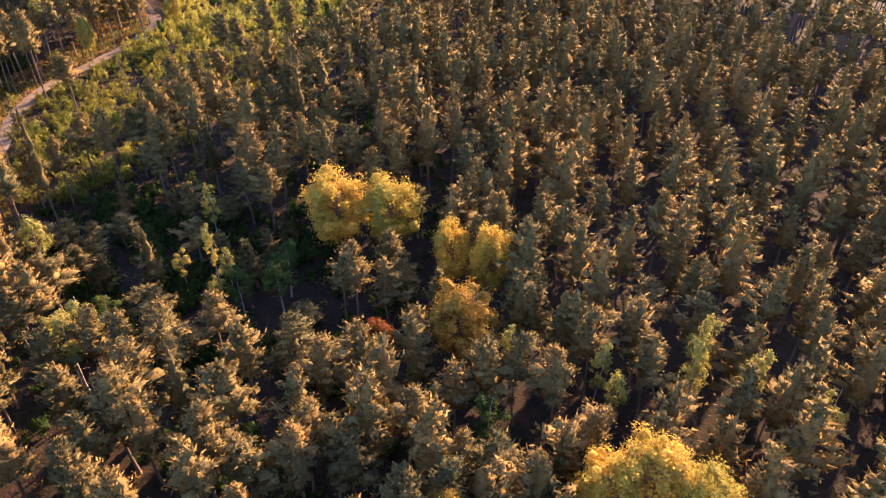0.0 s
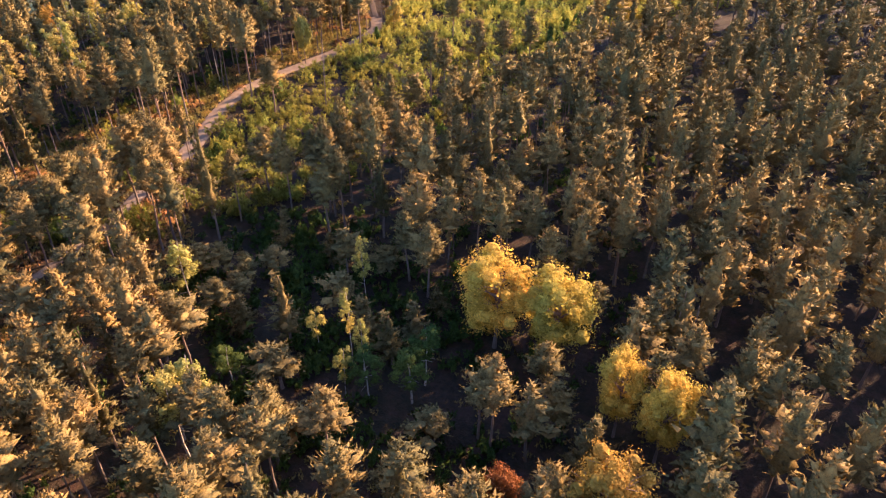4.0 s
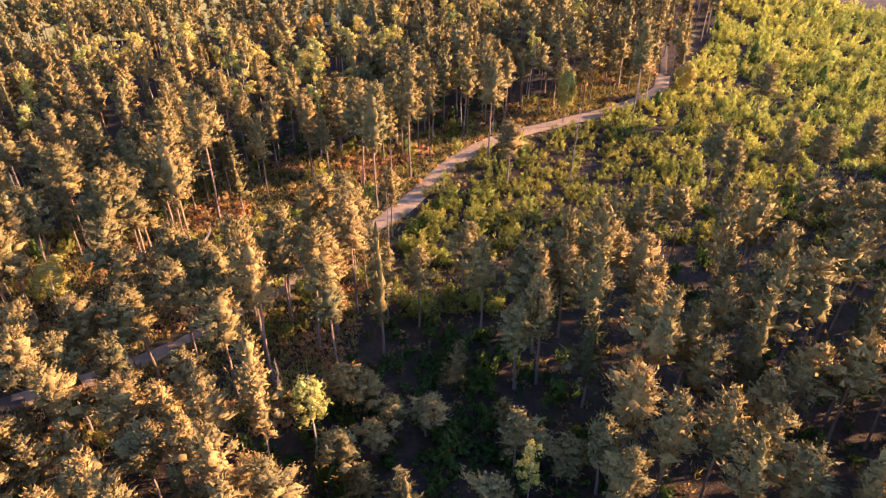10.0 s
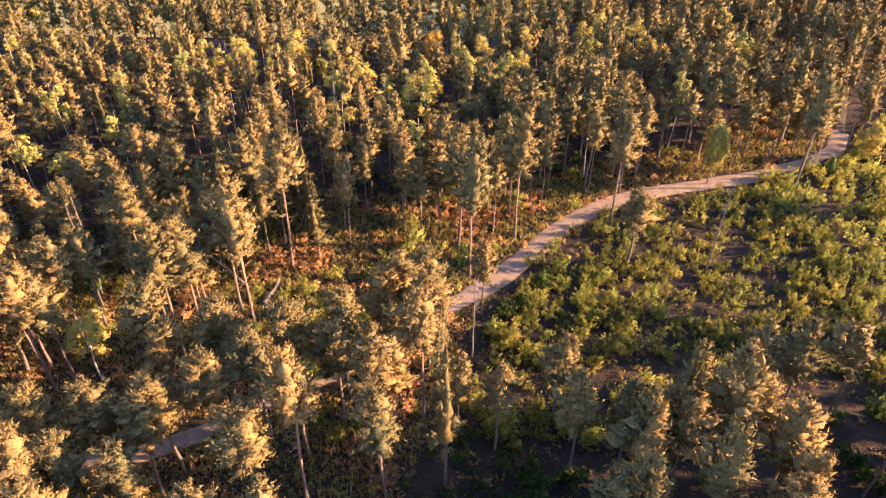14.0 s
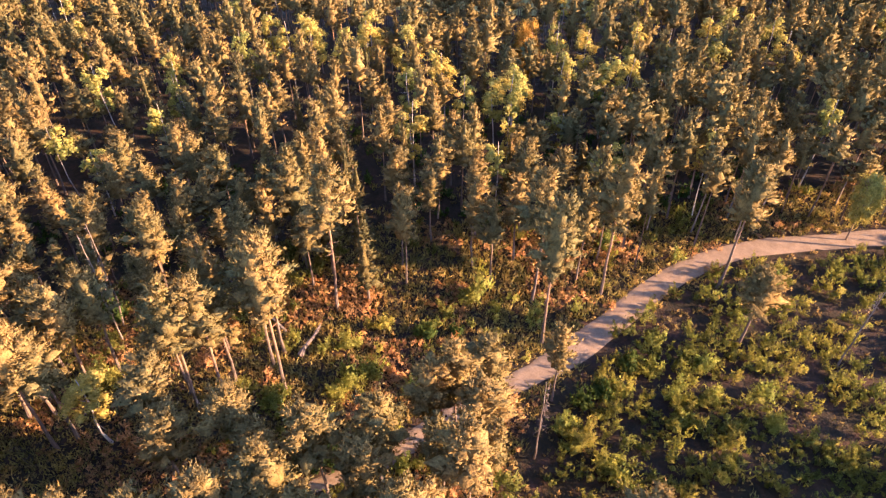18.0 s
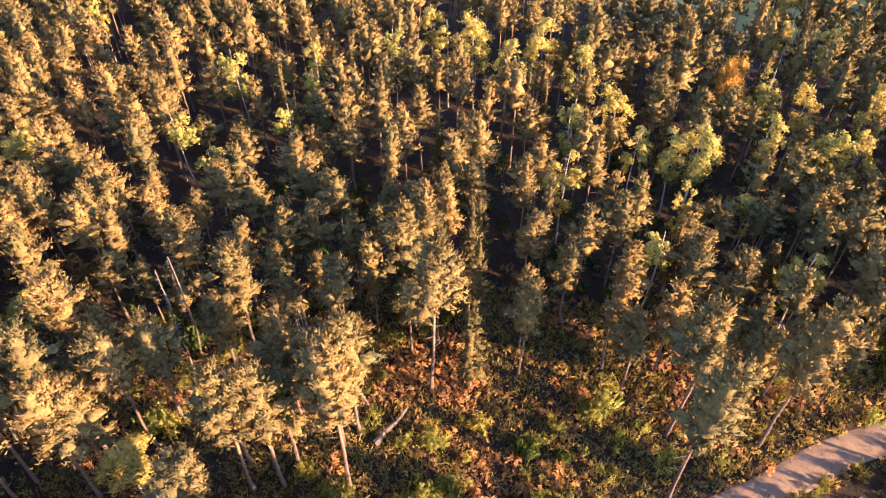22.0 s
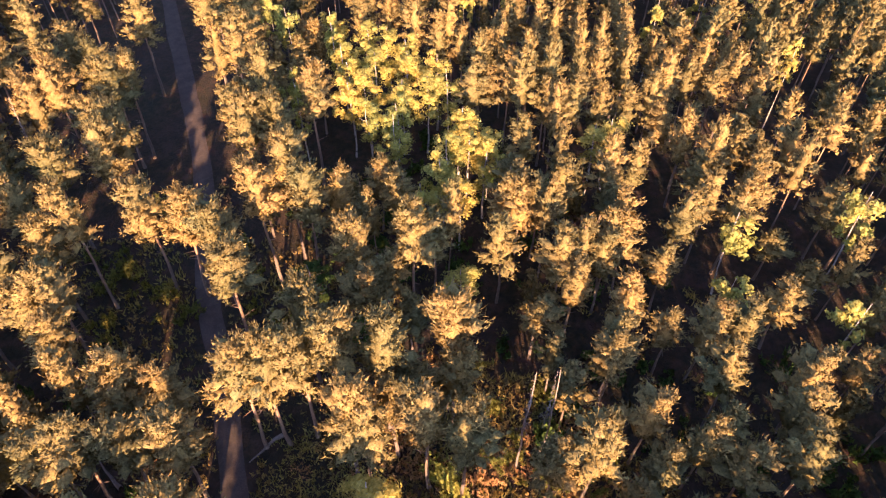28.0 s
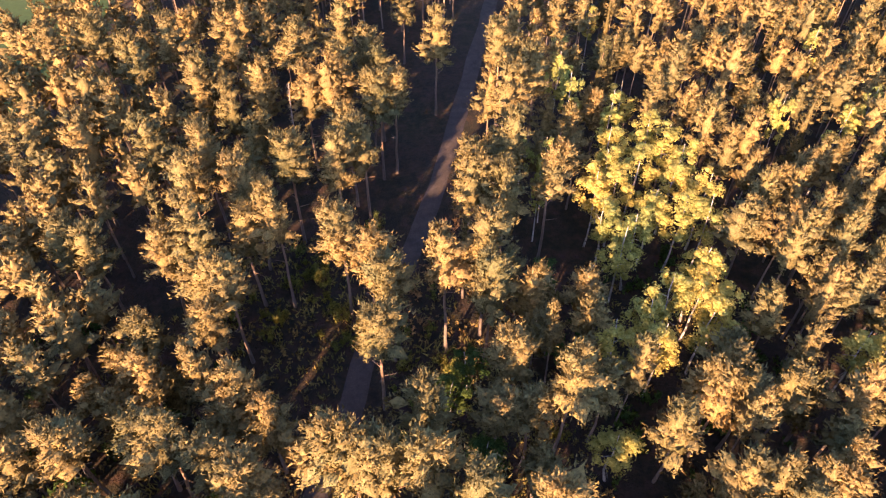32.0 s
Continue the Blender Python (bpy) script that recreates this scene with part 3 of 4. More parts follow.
def spruce(x, y, h, wide=1.0):
    TAKEN.append((x, y, 2.0))
    stand("spruce", random.choice(SPRUCES), x, y, h, wide, "narrow pointed spruce with drooping boughs", "spruce tree", "spruces of the forest")


def birch(x, y, h, wide=1.0, leaf=None):
    TAKEN.append((x, y, 3.8))
    stand("birch", random.choice(BIRCHES), x, y, h + 1.8, wide * 1.08, "birch with a white trunk and yellow-green leaves", "birch tree", "birches of the forest", leaf=leaf)


def broadleaf(x, y, h, wide, leaf, label, clear=4.0):
    TAKEN.append((x, y, clear))
    stand("broadleaf_tree", random.choice(YELLOWS), x, y, h, wide, label, "broadleaf tree", "broadleaf trees in the pine forest", leaf=leaf)


def bare_tree(x, y, h, wide=1.0):
    TAKEN.append((x, y, 1.5))
    stand("dead_tree", random.choice(BARE), x, y, h, wide, "dead pale grey tree with bare broken branches", "dead tree", "dead trees")


def bush_shape(rng, h, r, k, n, length, width):
    """A rounded bush: fans of leafy shoots over a dome."""
    a, q = rng.uniform(0, 6.283, k), np.sqrt(rng.uniform(0, 1, k))
    c = np.column_stack([np.cos(a) * q * r * 0.85, np.sin(a) * q * r * 0.85, h * (0.12 + 0.75 * np.sqrt(1 - 0.85 * q * q) * rng.uniform(0.6, 1.1, k))])
    lead = unit(np.column_stack([np.cos(a) * q, np.sin(a) * q, np.full(k, 0.8)]))
    return tufts(rng, c, lead, n, length, width, 0.6)


def lump_bush(rng, h, r, stems, sprays, length=0.5, width=0.10, n=4):
    """A leafy bush: stems that lean out from one foot, each with upright leafy sprays towards its top, over a few inner lumps."""
    a, q = rng.uniform(0, 6.283, stems), np.sqrt(rng.uniform(0, 1, stems))
    top = np.column_stack([np.cos(a) * q * r, np.sin(a) * q * r, h * (1.0 - 0.45 * q * q) * rng.uniform(0.6, 1.1, stems)])
    along = 1.0 - 0.75 * rng.random((stems, sprays)) ** 1.2
    c = top[:, None] * along[..., None] ** np.array((0.7, 0.7, 1.0)) + rng.normal(0, 0.14 * r, (stems, sprays, 3))
    out = np.column_stack([np.cos(a) * q, np.sin(a) * q, np.zeros(stems)])
    lead = np.broadcast_to(unit(out * 0.6 + np.array((0, 0, 1.0)))[:, None], c.shape)
    face = np.broadcast_to(unit(out + np.array((0, 0, 0.5)))[:, None], c.shape)
    leaves = blades(rng, c.reshape(-1, 3), lead.reshape(-1, 3), face.reshape(-1, 3), n, length, width, 0.6)
    knob = np.array([(1, 0, 0), (0, 1, 0), (-1, 0, 0), (0, -1, 0), (0, 0, 1), (0, 0, -1)], float)
    f = np.array([t for m in range(4) for o in [(m + 1) % 4] for t in ((m, o, 4), (o, m, 5))])
    some = max(2, stems // 2)
    v = top[:some, None] * np.array((0.6, 0.6, 0.5)) + knob * r * 0.30 * rng.uniform(0.7, 1.3, (some, 6, 1))
    inner = (v.reshape(-1, 3), (f[None] + (np.arange(some) * 6)[:, None, None]).reshape(-1, 3), np.tile(unit(knob + np.array((0, 0, 0.5))), (some, 1)))
    return joined_shape([inner, leaves])


BUSHES = [mesh_of("shrub", lump_bush(R, 3.0, 1.6, 16, 9, 0.5, 0.11), YOUNG) for i in range(6)]


def bush(x, y, h, leaf):
    TAKEN.append((x, y, 1.6))
    ob = new("leafy_bush", random.choice(BUSHES))
    ob.location = (x, y, rise(x, y) - 0.1)
    ob.rotation_euler = (0, 0, random.uniform(0, 6.28))
    ob.scale = (h / 3 * random.uniform(0.85, 1.1), h / 3 * random.uniform(0.85, 1.1), h / 3)
    ob.material_slots[0].link = 'OBJECT'
    ob.material_slots[0].material = leaf
    tagged(ob, "dark green leafy bush on the forest floor" if leaf == GREEN else "yellow-green leafy bush on the forest floor", "bush", "bushes of the clearing")


def log(x, y, length, girth, heading, rise_deg, label):
    """A fallen or leaning bare trunk."""
    TAKEN.append((x, y, 1.5))
    ob = new("fallen_trunk", soup("fallen_trunk", trunk(R, length, girth, 0.5, 7, 0, 6), DEAD_BARK))
    ob.matrix_world = Matrix.Translation((x, y, rise(x, y) + girth * 0.8)) @ Matrix.Rotation(heading, 4, 'Z') @ Matrix.Rotation(radians(90 - rise_deg), 4, 'Y')
    tagged(ob, label, "fallen tree", "fallen trunks")


broadleaf(-16.3, 92.1, 17.5, 1.03, YELLOW, "broad golden-yellow maple with a dense rounded crown", 7.5)
broadleaf(-7.8, 91.8, 16.5, 1.00, YELLOW, "broad golden-yellow maple with a dense rounded crown", 7.5)
broadleaf(1.5, 81.9, 15.0, 0.58, YELLOW, "golden-yellow broadleaf tree among dark pines", 4.0)
broadleaf(6.6, 79.7, 15.5, 0.62, YELLOW, "golden-yellow broadleaf tree among dark pines", 4.0)
broadleaf(2.5, 65.8, 16.5, 0.86, AMBER, "amber-orange broadleaf tree with a rounded crown", 5.0)
broadleaf(-8.2, 65.0, 11.0, 0.44, RUST, "small rust-red broadleaf tree", 3.0)
broadleaf(-12.3, 62.0, 10.5, 0.30, GREY, "small pale tree with dry silvery leaves", 2.0)
broadleaf(20.8, 42.3, 17.0, 0.78, YELLOW, "broad golden-yellow maple with a dense rounded crown", 5.0)
broadleaf(15.7, 41.7, 15.5, 0.68, YELLOW, "broad golden-yellow maple with a dense rounded crown", 5.0)
broadleaf(25.3, 39.3, 15.0, 0.80, YELLOW, "broad golden-yellow maple with a dense rounded crown", 5.0)
broadleaf(0.1, 38.4, 13.5, 0.50, AMBER, "amber-orange broadleaf tree among the pines", 3.0)
broadleaf(-14.8, 210.5, 14.5, 0.75, YELLOW, "yellow broadleaf tree at the clearing's edge", 4.0)
broadleaf(-90.1, 175.6, 13.0, 0.42, BIRCH, "light green broadleaf tree beside the road", 3.0)
broadleaf(-78.6, 206.6, 8.5, 0.48, BIRCH, "light green rounded tree at the road's edge", 3.0)
broadleaf(-151.1, 156.8, 15.5, 0.50, AMBER, "amber-brown broadleaf tree in the pine stand", 3.0)
broadleaf(-148.6, 155.5, 15.0, 0.50, AMBER, "amber-brown broadleaf tree in the pine stand", 3.0)
birch(-36.3, 93.7, 11.6, 0.5)
birch(-33.5, 82.9, 11.8, 0.5)
birch(-30.8, 80.9, 8.9, 0.5)
birch(-31.6, 76.8, 8.4, 0.5)
birch(-38.5, 83.0, 7.4, 0.5)
birch(-45.2, 62.6, 13.0, 0.9)
birch(30.2, 60.2, 15.0, 0.6)
birch(28.4, 57.2, 13.5, 0.6)
birch(18.0, 58.2, 12.5, 0.6)
birch(19.3, 54.9, 12.0, 0.6)
birch(34.8, 55.0, 14.5, 0.6)
birch(40.8, 50.2, 14.0, 0.6)
birch(7.9, 60.5, 13.0, 0.6)
birch(-22.9, 82.3, 10.0, 0.9, GREEN)
birch(-23.4, 78.9, 8.0, 0.9, GREEN)
birch(5.1, 50.3, 12.0, 0.9, GREEN)
birch(-59.0, 83.2, 13.5, 0.85)
birch(-47.2, 64.5, 12.0, 0.85)
birch(-44.4, 65.4, 13.5, 0.85)
birch(-28.5, 77.3, 8.0, 0.8, GREEN)
birch(-45.9, 73.6, 6.0, 0.8, GREEN)
birch(-130.9, 124.0, 15.7, 1.0)
birch(-130.7, 141.6, 17.5, 1.0)
birch(-158.4, 123.3, 15.5, 1.0)
birch(-162.0, 110.3, 15.5, 1.0)
birch(-165.4, 120.1, 15.5, 1.0)
birch(-161.0, 128.8, 15.5, 1.0)
birch(-154.1, 133.7, 15.5, 1.0)
birch(-144.0, 135.7, 15.5, 1.0)
birch(-144.4, 159.2, 15.5, 1.0)
birch(-139.1, 161.8, 15.5, 1.0)
birch(-129.3, 159.2, 15.5, 1.0)
birch(-127.6, 162.1, 15.5, 1.0)
birch(-133.2, 175.7, 15.5, 1.0)
birch(-134.1, 185.5, 15.5, 1.0)
birch(-133.9, 189.7, 15.5, 1.0)
birch(-124.5, 177.3, 15.5, 1.0)
birch(-129.8, 191.4, 15.5, 1.0)
birch(-127.9, 194.6, 15.5, 1.0)
birch(-122.7, 192.9, 15.5, 1.0)
birch(-132.5, 139.5, 15.5, 1.0)
birch(-111.3, 146.1, 13.0, 1.0)
birch(-133.5, 153.1, 15.5, 1.0)
birch(-166.8, 116.0, 15.5, 1.0)
birch(-174.6, 114.7, 15.0, 1.05)
birch(-169.9, 120.9, 15.0, 1.05)
birch(-141.3, 128.3, 15.0, 1.05)
birch(-134.7, 144.2, 15.0, 1.05)
birch(-111.6, 207.2, 15.0, 1.05)
birch(-107.9, 209.1, 15.0, 1.05)
birch(-184.2, 110.7, 15.0, 1.05)
birch(-164.6, 130.9, 15.0, 1.05)
birch(-136.9, 18.6, 13.0, 0.95)
birch(-142.3, 17.3, 13.0, 0.95)
birch(-145.1, 22.9, 13.0, 0.95)
birch(-138.8, 23.1, 13.0, 0.95)
birch(-135.4, 26.8, 13.0, 0.95)
birch(-138.7, 30.4, 13.0, 0.95)
birch(-140.8, 40.4, 13.0, 0.95)
birch(-136.2, 44.0, 13.0, 0.95)
birch(-138.7, 47.7, 13.0, 0.95)
birch(-132.7, 46.8, 13.0, 0.95)
birch(-128.5, 48.7, 13.0, 0.95)
birch(-132.6, 50.2, 13.0, 0.95)
birch(-145.2, 32.5, 13.0, 0.95)
birch(-133.0, 36.2, 13.0, 0.95)
birch(-132.7, 26.4, 13.0, 0.95)
birch(-152.8, 53.2, 12.0, 0.95)
birch(-125.6, 58.9, 8.0, 0.95)
birch(-142.7, 6.8, 11.0, 0.95)
birch(-139.7, 43.1, 12.0, 0.95)
birch(-132.5, 31.5, 13.0, 0.95)
birch(-135.2, 22.5, 13.0, 0.95)
birch(-142.9, 25.7, 13.0, 0.95)
birch(-146.0, 28.9, 13.0, 0.95)
birch(-141.5, 32.2, 13.0, 0.95)
birch(-144.4, 19.5, 13.0, 0.95)
birch(-141.5, 45.2, 11.0, 0.95)
birch(-155.1, 54.2, 12.0, 0.95)
birch(-135.3, 34.4, 13.0, 0.95)
birch(-103.0, 73.4, 11.0, 1.05)
birch(-113.4, 46.8, 8.0, 0.9, GREEN)
birch(-111.1, 49.9, 7.0, 0.9, GREEN)
birch(-113.0, 58.2, 9.0, 0.9, GREEN)
birch(-123.8, 36.3, 8.0, 0.9, GREEN)
bare_tree(-120.4, 77.2, 17.3)
bare_tree(-116.6, 89.9, 11.0)
bare_tree(-117.8, 76.8, 17.5)
bare_tree(-95.2, 7.6, 17.0)
bare_tree(8.8, 94.6, 12.5)
bare_tree(-28.8, 111.6, 11.0)
bare_tree(-79.9, 114.5, 14.0)
bare_tree(-73.9, 155.0, 17.0)
bare_tree(-68.8, 85.7, 7.9)
spruce(-110.3, 107.5, 16.4)
spruce(-65.5, 100.0, 24.0)
spruce(-77.2, 43.3, 12.0)
spruce(-82.4, 44.7, 9.0)
spruce(-65.7, -2.9, 12.0)
spruce(-67.9, 31.7, 9.0)
spruce(-145.8, 57.5, 13.0)
spruce(-131.9, 63.9, 9.0)
spruce(-42.6, 82.7, 13.0, 1.2)
spruce(-32.8, 86.8, 9.0, 1.2)
spruce(-28.3, 84.4, 9.0, 1.2)
spruce(-26.5, 88.4, 8.0, 1.2)
spruce(11.5, 67.7, 14.0, 1.15)
spruce(17.3, 113.4, 15.0, 1.15)
tall_pine(-93.6, 124.4, 24.0)
tall_pine(-97.5, 136.4, 24.0)
tall_pine(-91.2, 151.5, 20.7)
tall_pine(-100.6, 127.2, 21.5)
tall_pine(-111.0, 103.2, 24.0)
tall_pine(-101.0, 92.9, 24.0)
tall_pine(-102.2, 86.4, 20.9)
tall_pine(-102.5, 83.3, 21.5)
tall_pine(-115.2, 70.1, 15.4)
tall_pine(-112.3, 67.2, 12.8)
tall_pine(-109.3, 68.3, 14.6)
tall_pine(-80.3, 187.6, 21.8)
tall_pine(-106.8, 94.6, 20.3)
tall_pine(-79.3, 102.7, 15.3)
tall_pine(-72.9, 95.0, 20.6)
tall_pine(-73.3, 98.5, 17.3)
tall_pine(-65.5, 116.1, 13.9)
tall_pine(-72.1, 86.8, 24.0)
tall_pine(-72.2, 81.7, 18.8)
tall_pine(-109.7, 72.9, 19.4)
tall_pine(-86.0, 66.4, 11.5)
tall_pine(-91.8, 79.6, 15.1)
tall_pine(-74.9, 103.4, 19.4)
tall_pine(-69.5, 75.3, 15.5)
tall_pine(-64.8, 67.5, 14.4)
tall_pine(-66.6, 61.5, 12.1)
tall_pine(-57.3, 74.7, 9.5)
tall_pine(-52.1, 73.7, 13.9)
tall_pine(-82.1, 192.4, 14.5)
tall_pine(-59.0, 201.5, 14.4)
tall_pine(-30.0, 244.2, 18.6)
tall_pine(-82.0, 146.3, 13.3)
tall_pine(-101.4, 60.3, 21.0)
tall_pine(-107.4, 61.4, 20.0)
tall_pine(-110.3, 65.5, 20.0)
tall_pine(-104.7, 67.9, 20.0)
tall_pine(-111.2, 76.1, 18.0)
tall_pine(-120.6, 56.0, 20.0)
tall_pine(-116.8, 67.4, 20.5)
tall_pine(-119.2, 83.9, 19.0)
tall_pine(-117.5, 56.0, 15.0)
tall_pine(-111.9, 40.7, 20.0)
tall_pine(-115.9, 42.8, 19.0)
tall_pine(-101.2, 33.4, 19.0)
tall_pine(-103.9, 36.7, 18.0)
tall_pine(-105.9, 41.1, 19.0)
tall_pine(-104.1, 47.4, 19.0)
tall_pine(-89.5, 39.0, 19.0)
tall_pine(-91.2, 24.8, 19.0)
tall_pine(-125.6, 28.7, 20.0)
tall_pine(-122.1, 22.8, 21.0)
tall_pine(-124.1, 12.2, 20.0)
tall_pine(-116.8, 28.5, 20.0)
tall_pine(-109.4, 8.1, 18.0)
tall_pine(-106.4, -3.7, 18.0)
tall_pine(-97.9, 5.6, 18.0)
tall_pine(-90.1, 52.6, 15.0)
tall_pine(-93.4, 53.2, 14.0)
tall_pine(-84.6, 55.7, 17.0)
tall_pine(-61.8, -10.5, 19.0)
tall_pine(-67.7, -11.2, 19.0)
tall_pine(-74.8, -3.2, 19.0)
tall_pine(-83.1, 2.3, 19.0)
tall_pine(-87.1, -9.2, 19.0)
tall_pine(-78.1, -8.9, 19.0)
tall_pine(-92.0, 4.9, 19.0)
tall_pine(-101.4, 5.6, 19.0)
tall_pine(-107.4, 9.2, 19.0)
tall_pine(-96.3, -5.4, 19.0)
tall_pine(-117.1, -5.7, 19.0)
tall_pine(-104.6, 19.1, 19.0)
tall_pine(-95.7, 20.6, 19.0)
tall_pine(-83.9, 22.7, 19.0)
tall_pine(-70.2, 13.6, 19.0)
tall_pine(-64.1, 13.2, 19.0)
tall_pine(-79.2, 15.4, 19.0)
tall_pine(-85.7, 18.0, 19.0)
tall_pine(-125.9, -0.4, 19.0)
tall_pine(-128.9, 7.5, 19.0)
tall_pine(-117.1, 23.6, 18.0)
tall_pine(-120.3, 30.0, 19.0)
tall_pine(-99.3, 58.9, 20.0)
tall_pine(-104.0, 61.3, 20.0)
tall_pine(-82.7, 53.6, 15.0)
tall_pine(-76.4, 53.8, 16.0)
tall_pine(-81.9, 32.6, 17.0)
tall_pine(-86.7, 37.7, 17.0)
tall_pine(-87.4, 42.1, 16.0)
tall_pine(-70.9, 30.1, 17.0)
tall_pine(-74.1, 30.4, 16.0)
tall_pine(-80.5, 40.9, 14.0)
tall_pine(-114.5, 56.5, 15.0)
tall_pine(-105.0, 70.1, 18.0)
tall_pine(-105.4, 92.8, 20.0)
tall_pine(-105.5, 82.9, 17.0)
tall_pine(-104.2, 87.9, 17.0)
tall_pine(-118.1, 94.2, 16.0, 0.8)
tall_pine(-117.0, 81.7, 14.0, 0.8)
tall_pine(-38.7, 118.5, 17.0)
tall_pine(-47.7, 110.5, 17.0)
tall_pine(-49.2, 107.9, 15.0)
tall_pine(-48.6, 128.6, 15.0)
tall_pine(-85.1, 110.9, 16.0)
tall_pine(-82.7, 74.2, 16.0)
tall_pine(-81.6, 63.7, 18.0)
tall_pine(-70.9, 68.8, 15.0)
tall_pine(-76.3, 64.6, 17.0)
tall_pine(-84.8, 104.1, 16.0)
tall_pine(-80.9, 108.2, 17.0)
tall_pine(-88.7, 100.2, 7.0)
tall_pine(-87.6, 87.8, 15.0)
tall_pine(-97.6, 79.3, 17.0)
pine(-12.0, 74.7, 15.0, 1.1)
pine(17.6, 61.5, 15.3, 1.1)
pine(44.7, 62.0, 15.3, 1.1)
pine(36.2, 97.2, 17.0, 1.1)
pine(32.5, 88.3, 15.3, 1.1)
pine(41.3, 85.2, 15.3, 1.1)
pine(32.9, 73.0, 15.3, 1.1)
pine(41.3, 68.3, 15.3, 1.1)
pine(26.1, 70.1, 13.0, 1.1)
pine(1.0, 55.2, 13.0, 1.1)
pine(4.7, 56.7, 15.0, 1.1)
pine(8.5, 57.4, 15.0, 1.1)
pine(12.5, 54.8, 15.0, 1.1)
pine(-2.6, 50.0, 14.0, 1.1)
pine(-8.7, 54.1, 14.0, 1.1)
pine(-14.0, 57.4, 15.0, 1.1)
pine(-18.1, 62.3, 14.0, 1.1)
pine(-23.0, 58.9, 15.3, 1.1)
pine(-32.6, 61.3, 15.3, 1.1)
pine(-38.0, 61.8, 15.3, 1.1)
pine(-42.7, 62.8, 14.0, 1.1)
pine(-28.4, 66.4, 14.0, 1.1)
pine(-31.4, 48.9, 15.3, 1.1)
pine(-25.2, 47.0, 15.3, 1.1)
pine(-23.0, 46.3, 14.0, 1.1)
pine(-36.1, 46.7, 15.3, 1.1)
pine(-36.8, 43.2, 15.3, 1.1)
pine(-19.2, 43.9, 15.3, 1.1)
pine(-14.4, 47.8, 14.0, 1.1)
pine(-11.4, 47.1, 14.0, 1.1)
pine(-9.1, 45.1, 13.0, 1.1)
pine(-3.3, 40.3, 15.0, 1.1)
pine(0.3, 42.0, 14.0, 1.1)
pine(5.2, 44.4, 14.0, 1.1)
pine(2.0, 45.9, 13.0, 1.1)
pine(9.4, 42.9, 14.0, 1.1)
pine(15.3, 48.7, 13.0, 1.1)
pine(21.9, 48.2, 14.0, 1.1)
pine(32.9, 52.8, 15.3, 1.1)
pine(23.9, 58.5, 14.0, 1.1)
pine(-7.1, 110.1, 15.3, 1.1)
pine(4.3, 105.9, 15.3, 1.1)
pine(9.2, 110.1, 15.3, 1.1)
pine(3.1, 93.4, 14.0, 1.1)
pine(8.7, 88.0, 15.3, 1.1)
pine(17.3, 84.9, 15.3, 1.1)
pine(14.2, 86.4, 15.3, 1.1)
pine(24.0, 91.2, 15.3, 1.1)
pine(44.7, 98.1, 15.3, 1.1)
pine(55.5, 107.9, 15.3, 1.1)
pine(-5.1, 78.9, 9.0, 1.1)
pine(-7.6, 83.6, 12.0, 1.1)
pine(-3.7, 65.8, 12.0, 1.1)
pine(-40.8, 97.1, 11.0, 1.1)
pine(-32.6, 101.6, 13.0, 1.1)
pine(-28.6, 98.9, 13.0, 1.1)
pine(-11.9, 101.9, 15.0, 1.1)
pine(3.2, 90.0, 15.0, 1.1)
pine(1.6, 114.4, 17.0, 1.1)
pine(-4.3, 98.5, 10.0, 1.1)
pine(-13.8, 76.2, 13.0, 1.1)
pine(-53.4, 66.3, 15.0, 1.1)
pine(-34.4, 64.6, 14.0, 1.1)
pine(-47.1, 60.7, 13.0, 1.1)
pine(-52.2, 56.5, 15.0, 1.1)
pine(4.1, 102.0, 15.0, 1.1)
pine(-22.2, 116.9, 15.0, 1.1)
pine(-29.7, 116.6, 15.0, 1.1)
pine(-8.0, 141.1, 17.0, 1.1)
pine(1.9, 195.0, 16.0, 1.1)
pine(-149.3, 34.5, 14.0, 1.0)
pine(-144.9, 48.1, 15.0, 1.0)
pine(-137.4, 54.5, 15.0, 1.0)
pine(-138.5, 57.1, 15.0, 1.0)
pine(-130.5, 59.7, 15.0, 1.0)
pine(-136.4, 66.1, 15.0, 1.0)
pine(-133.1, 68.4, 14.0, 1.0)
pine(-136.0, 73.2, 14.0, 1.0)
pine(-128.5, 77.5, 15.0, 1.0)
pine(-142.0, 67.9, 15.0, 1.0)
pine(-148.9, 70.1, 16.0, 1.0)
pine(-154.8, 73.2, 17.0, 1.0)
pine(-139.5, 81.0, 14.0, 1.0)
pine(-142.2, 83.4, 14.0, 1.0)
pine(-136.2, 85.9, 15.0, 1.0)
pine(-126.9, 83.7, 15.0, 1.0)
pine(-138.4, 92.0, 15.0, 1.0)
pine(-141.8, 91.1, 15.0, 1.0)
pine(-149.8, 83.8, 12.0, 1.0)
pine(-143.8, 72.3, 12.0, 1.0)
pine(-161.9, 56.3, 13.0, 1.0)
pine(-160.9, 51.2, 14.0, 1.0)
pine(-175.0, 62.1, 15.0, 1.0)
pine(-166.7, 64.3, 14.0, 1.0)
pine(-127.9, 68.1, 12.0, 1.0)
pine(-181.1, 69.4, 15.0, 1.0)
pine(-143.3, -5.2, 12.0, 1.0)
pine(-147.0, -6.2, 13.0, 1.0)
pine(-137.9, 6.1, 11.0, 1.0)
pine(-150.2, 1.1, 15.0, 1.0)
pine(-159.7, -0.8, 15.0, 1.0)
pine(-155.0, 21.3, 16.0, 1.0)
pine(-158.0, 27.9, 15.0, 1.0)
pine(-146.7, 36.0, 16.0, 1.0)
pine(-151.9, 44.6, 16.0, 1.0)
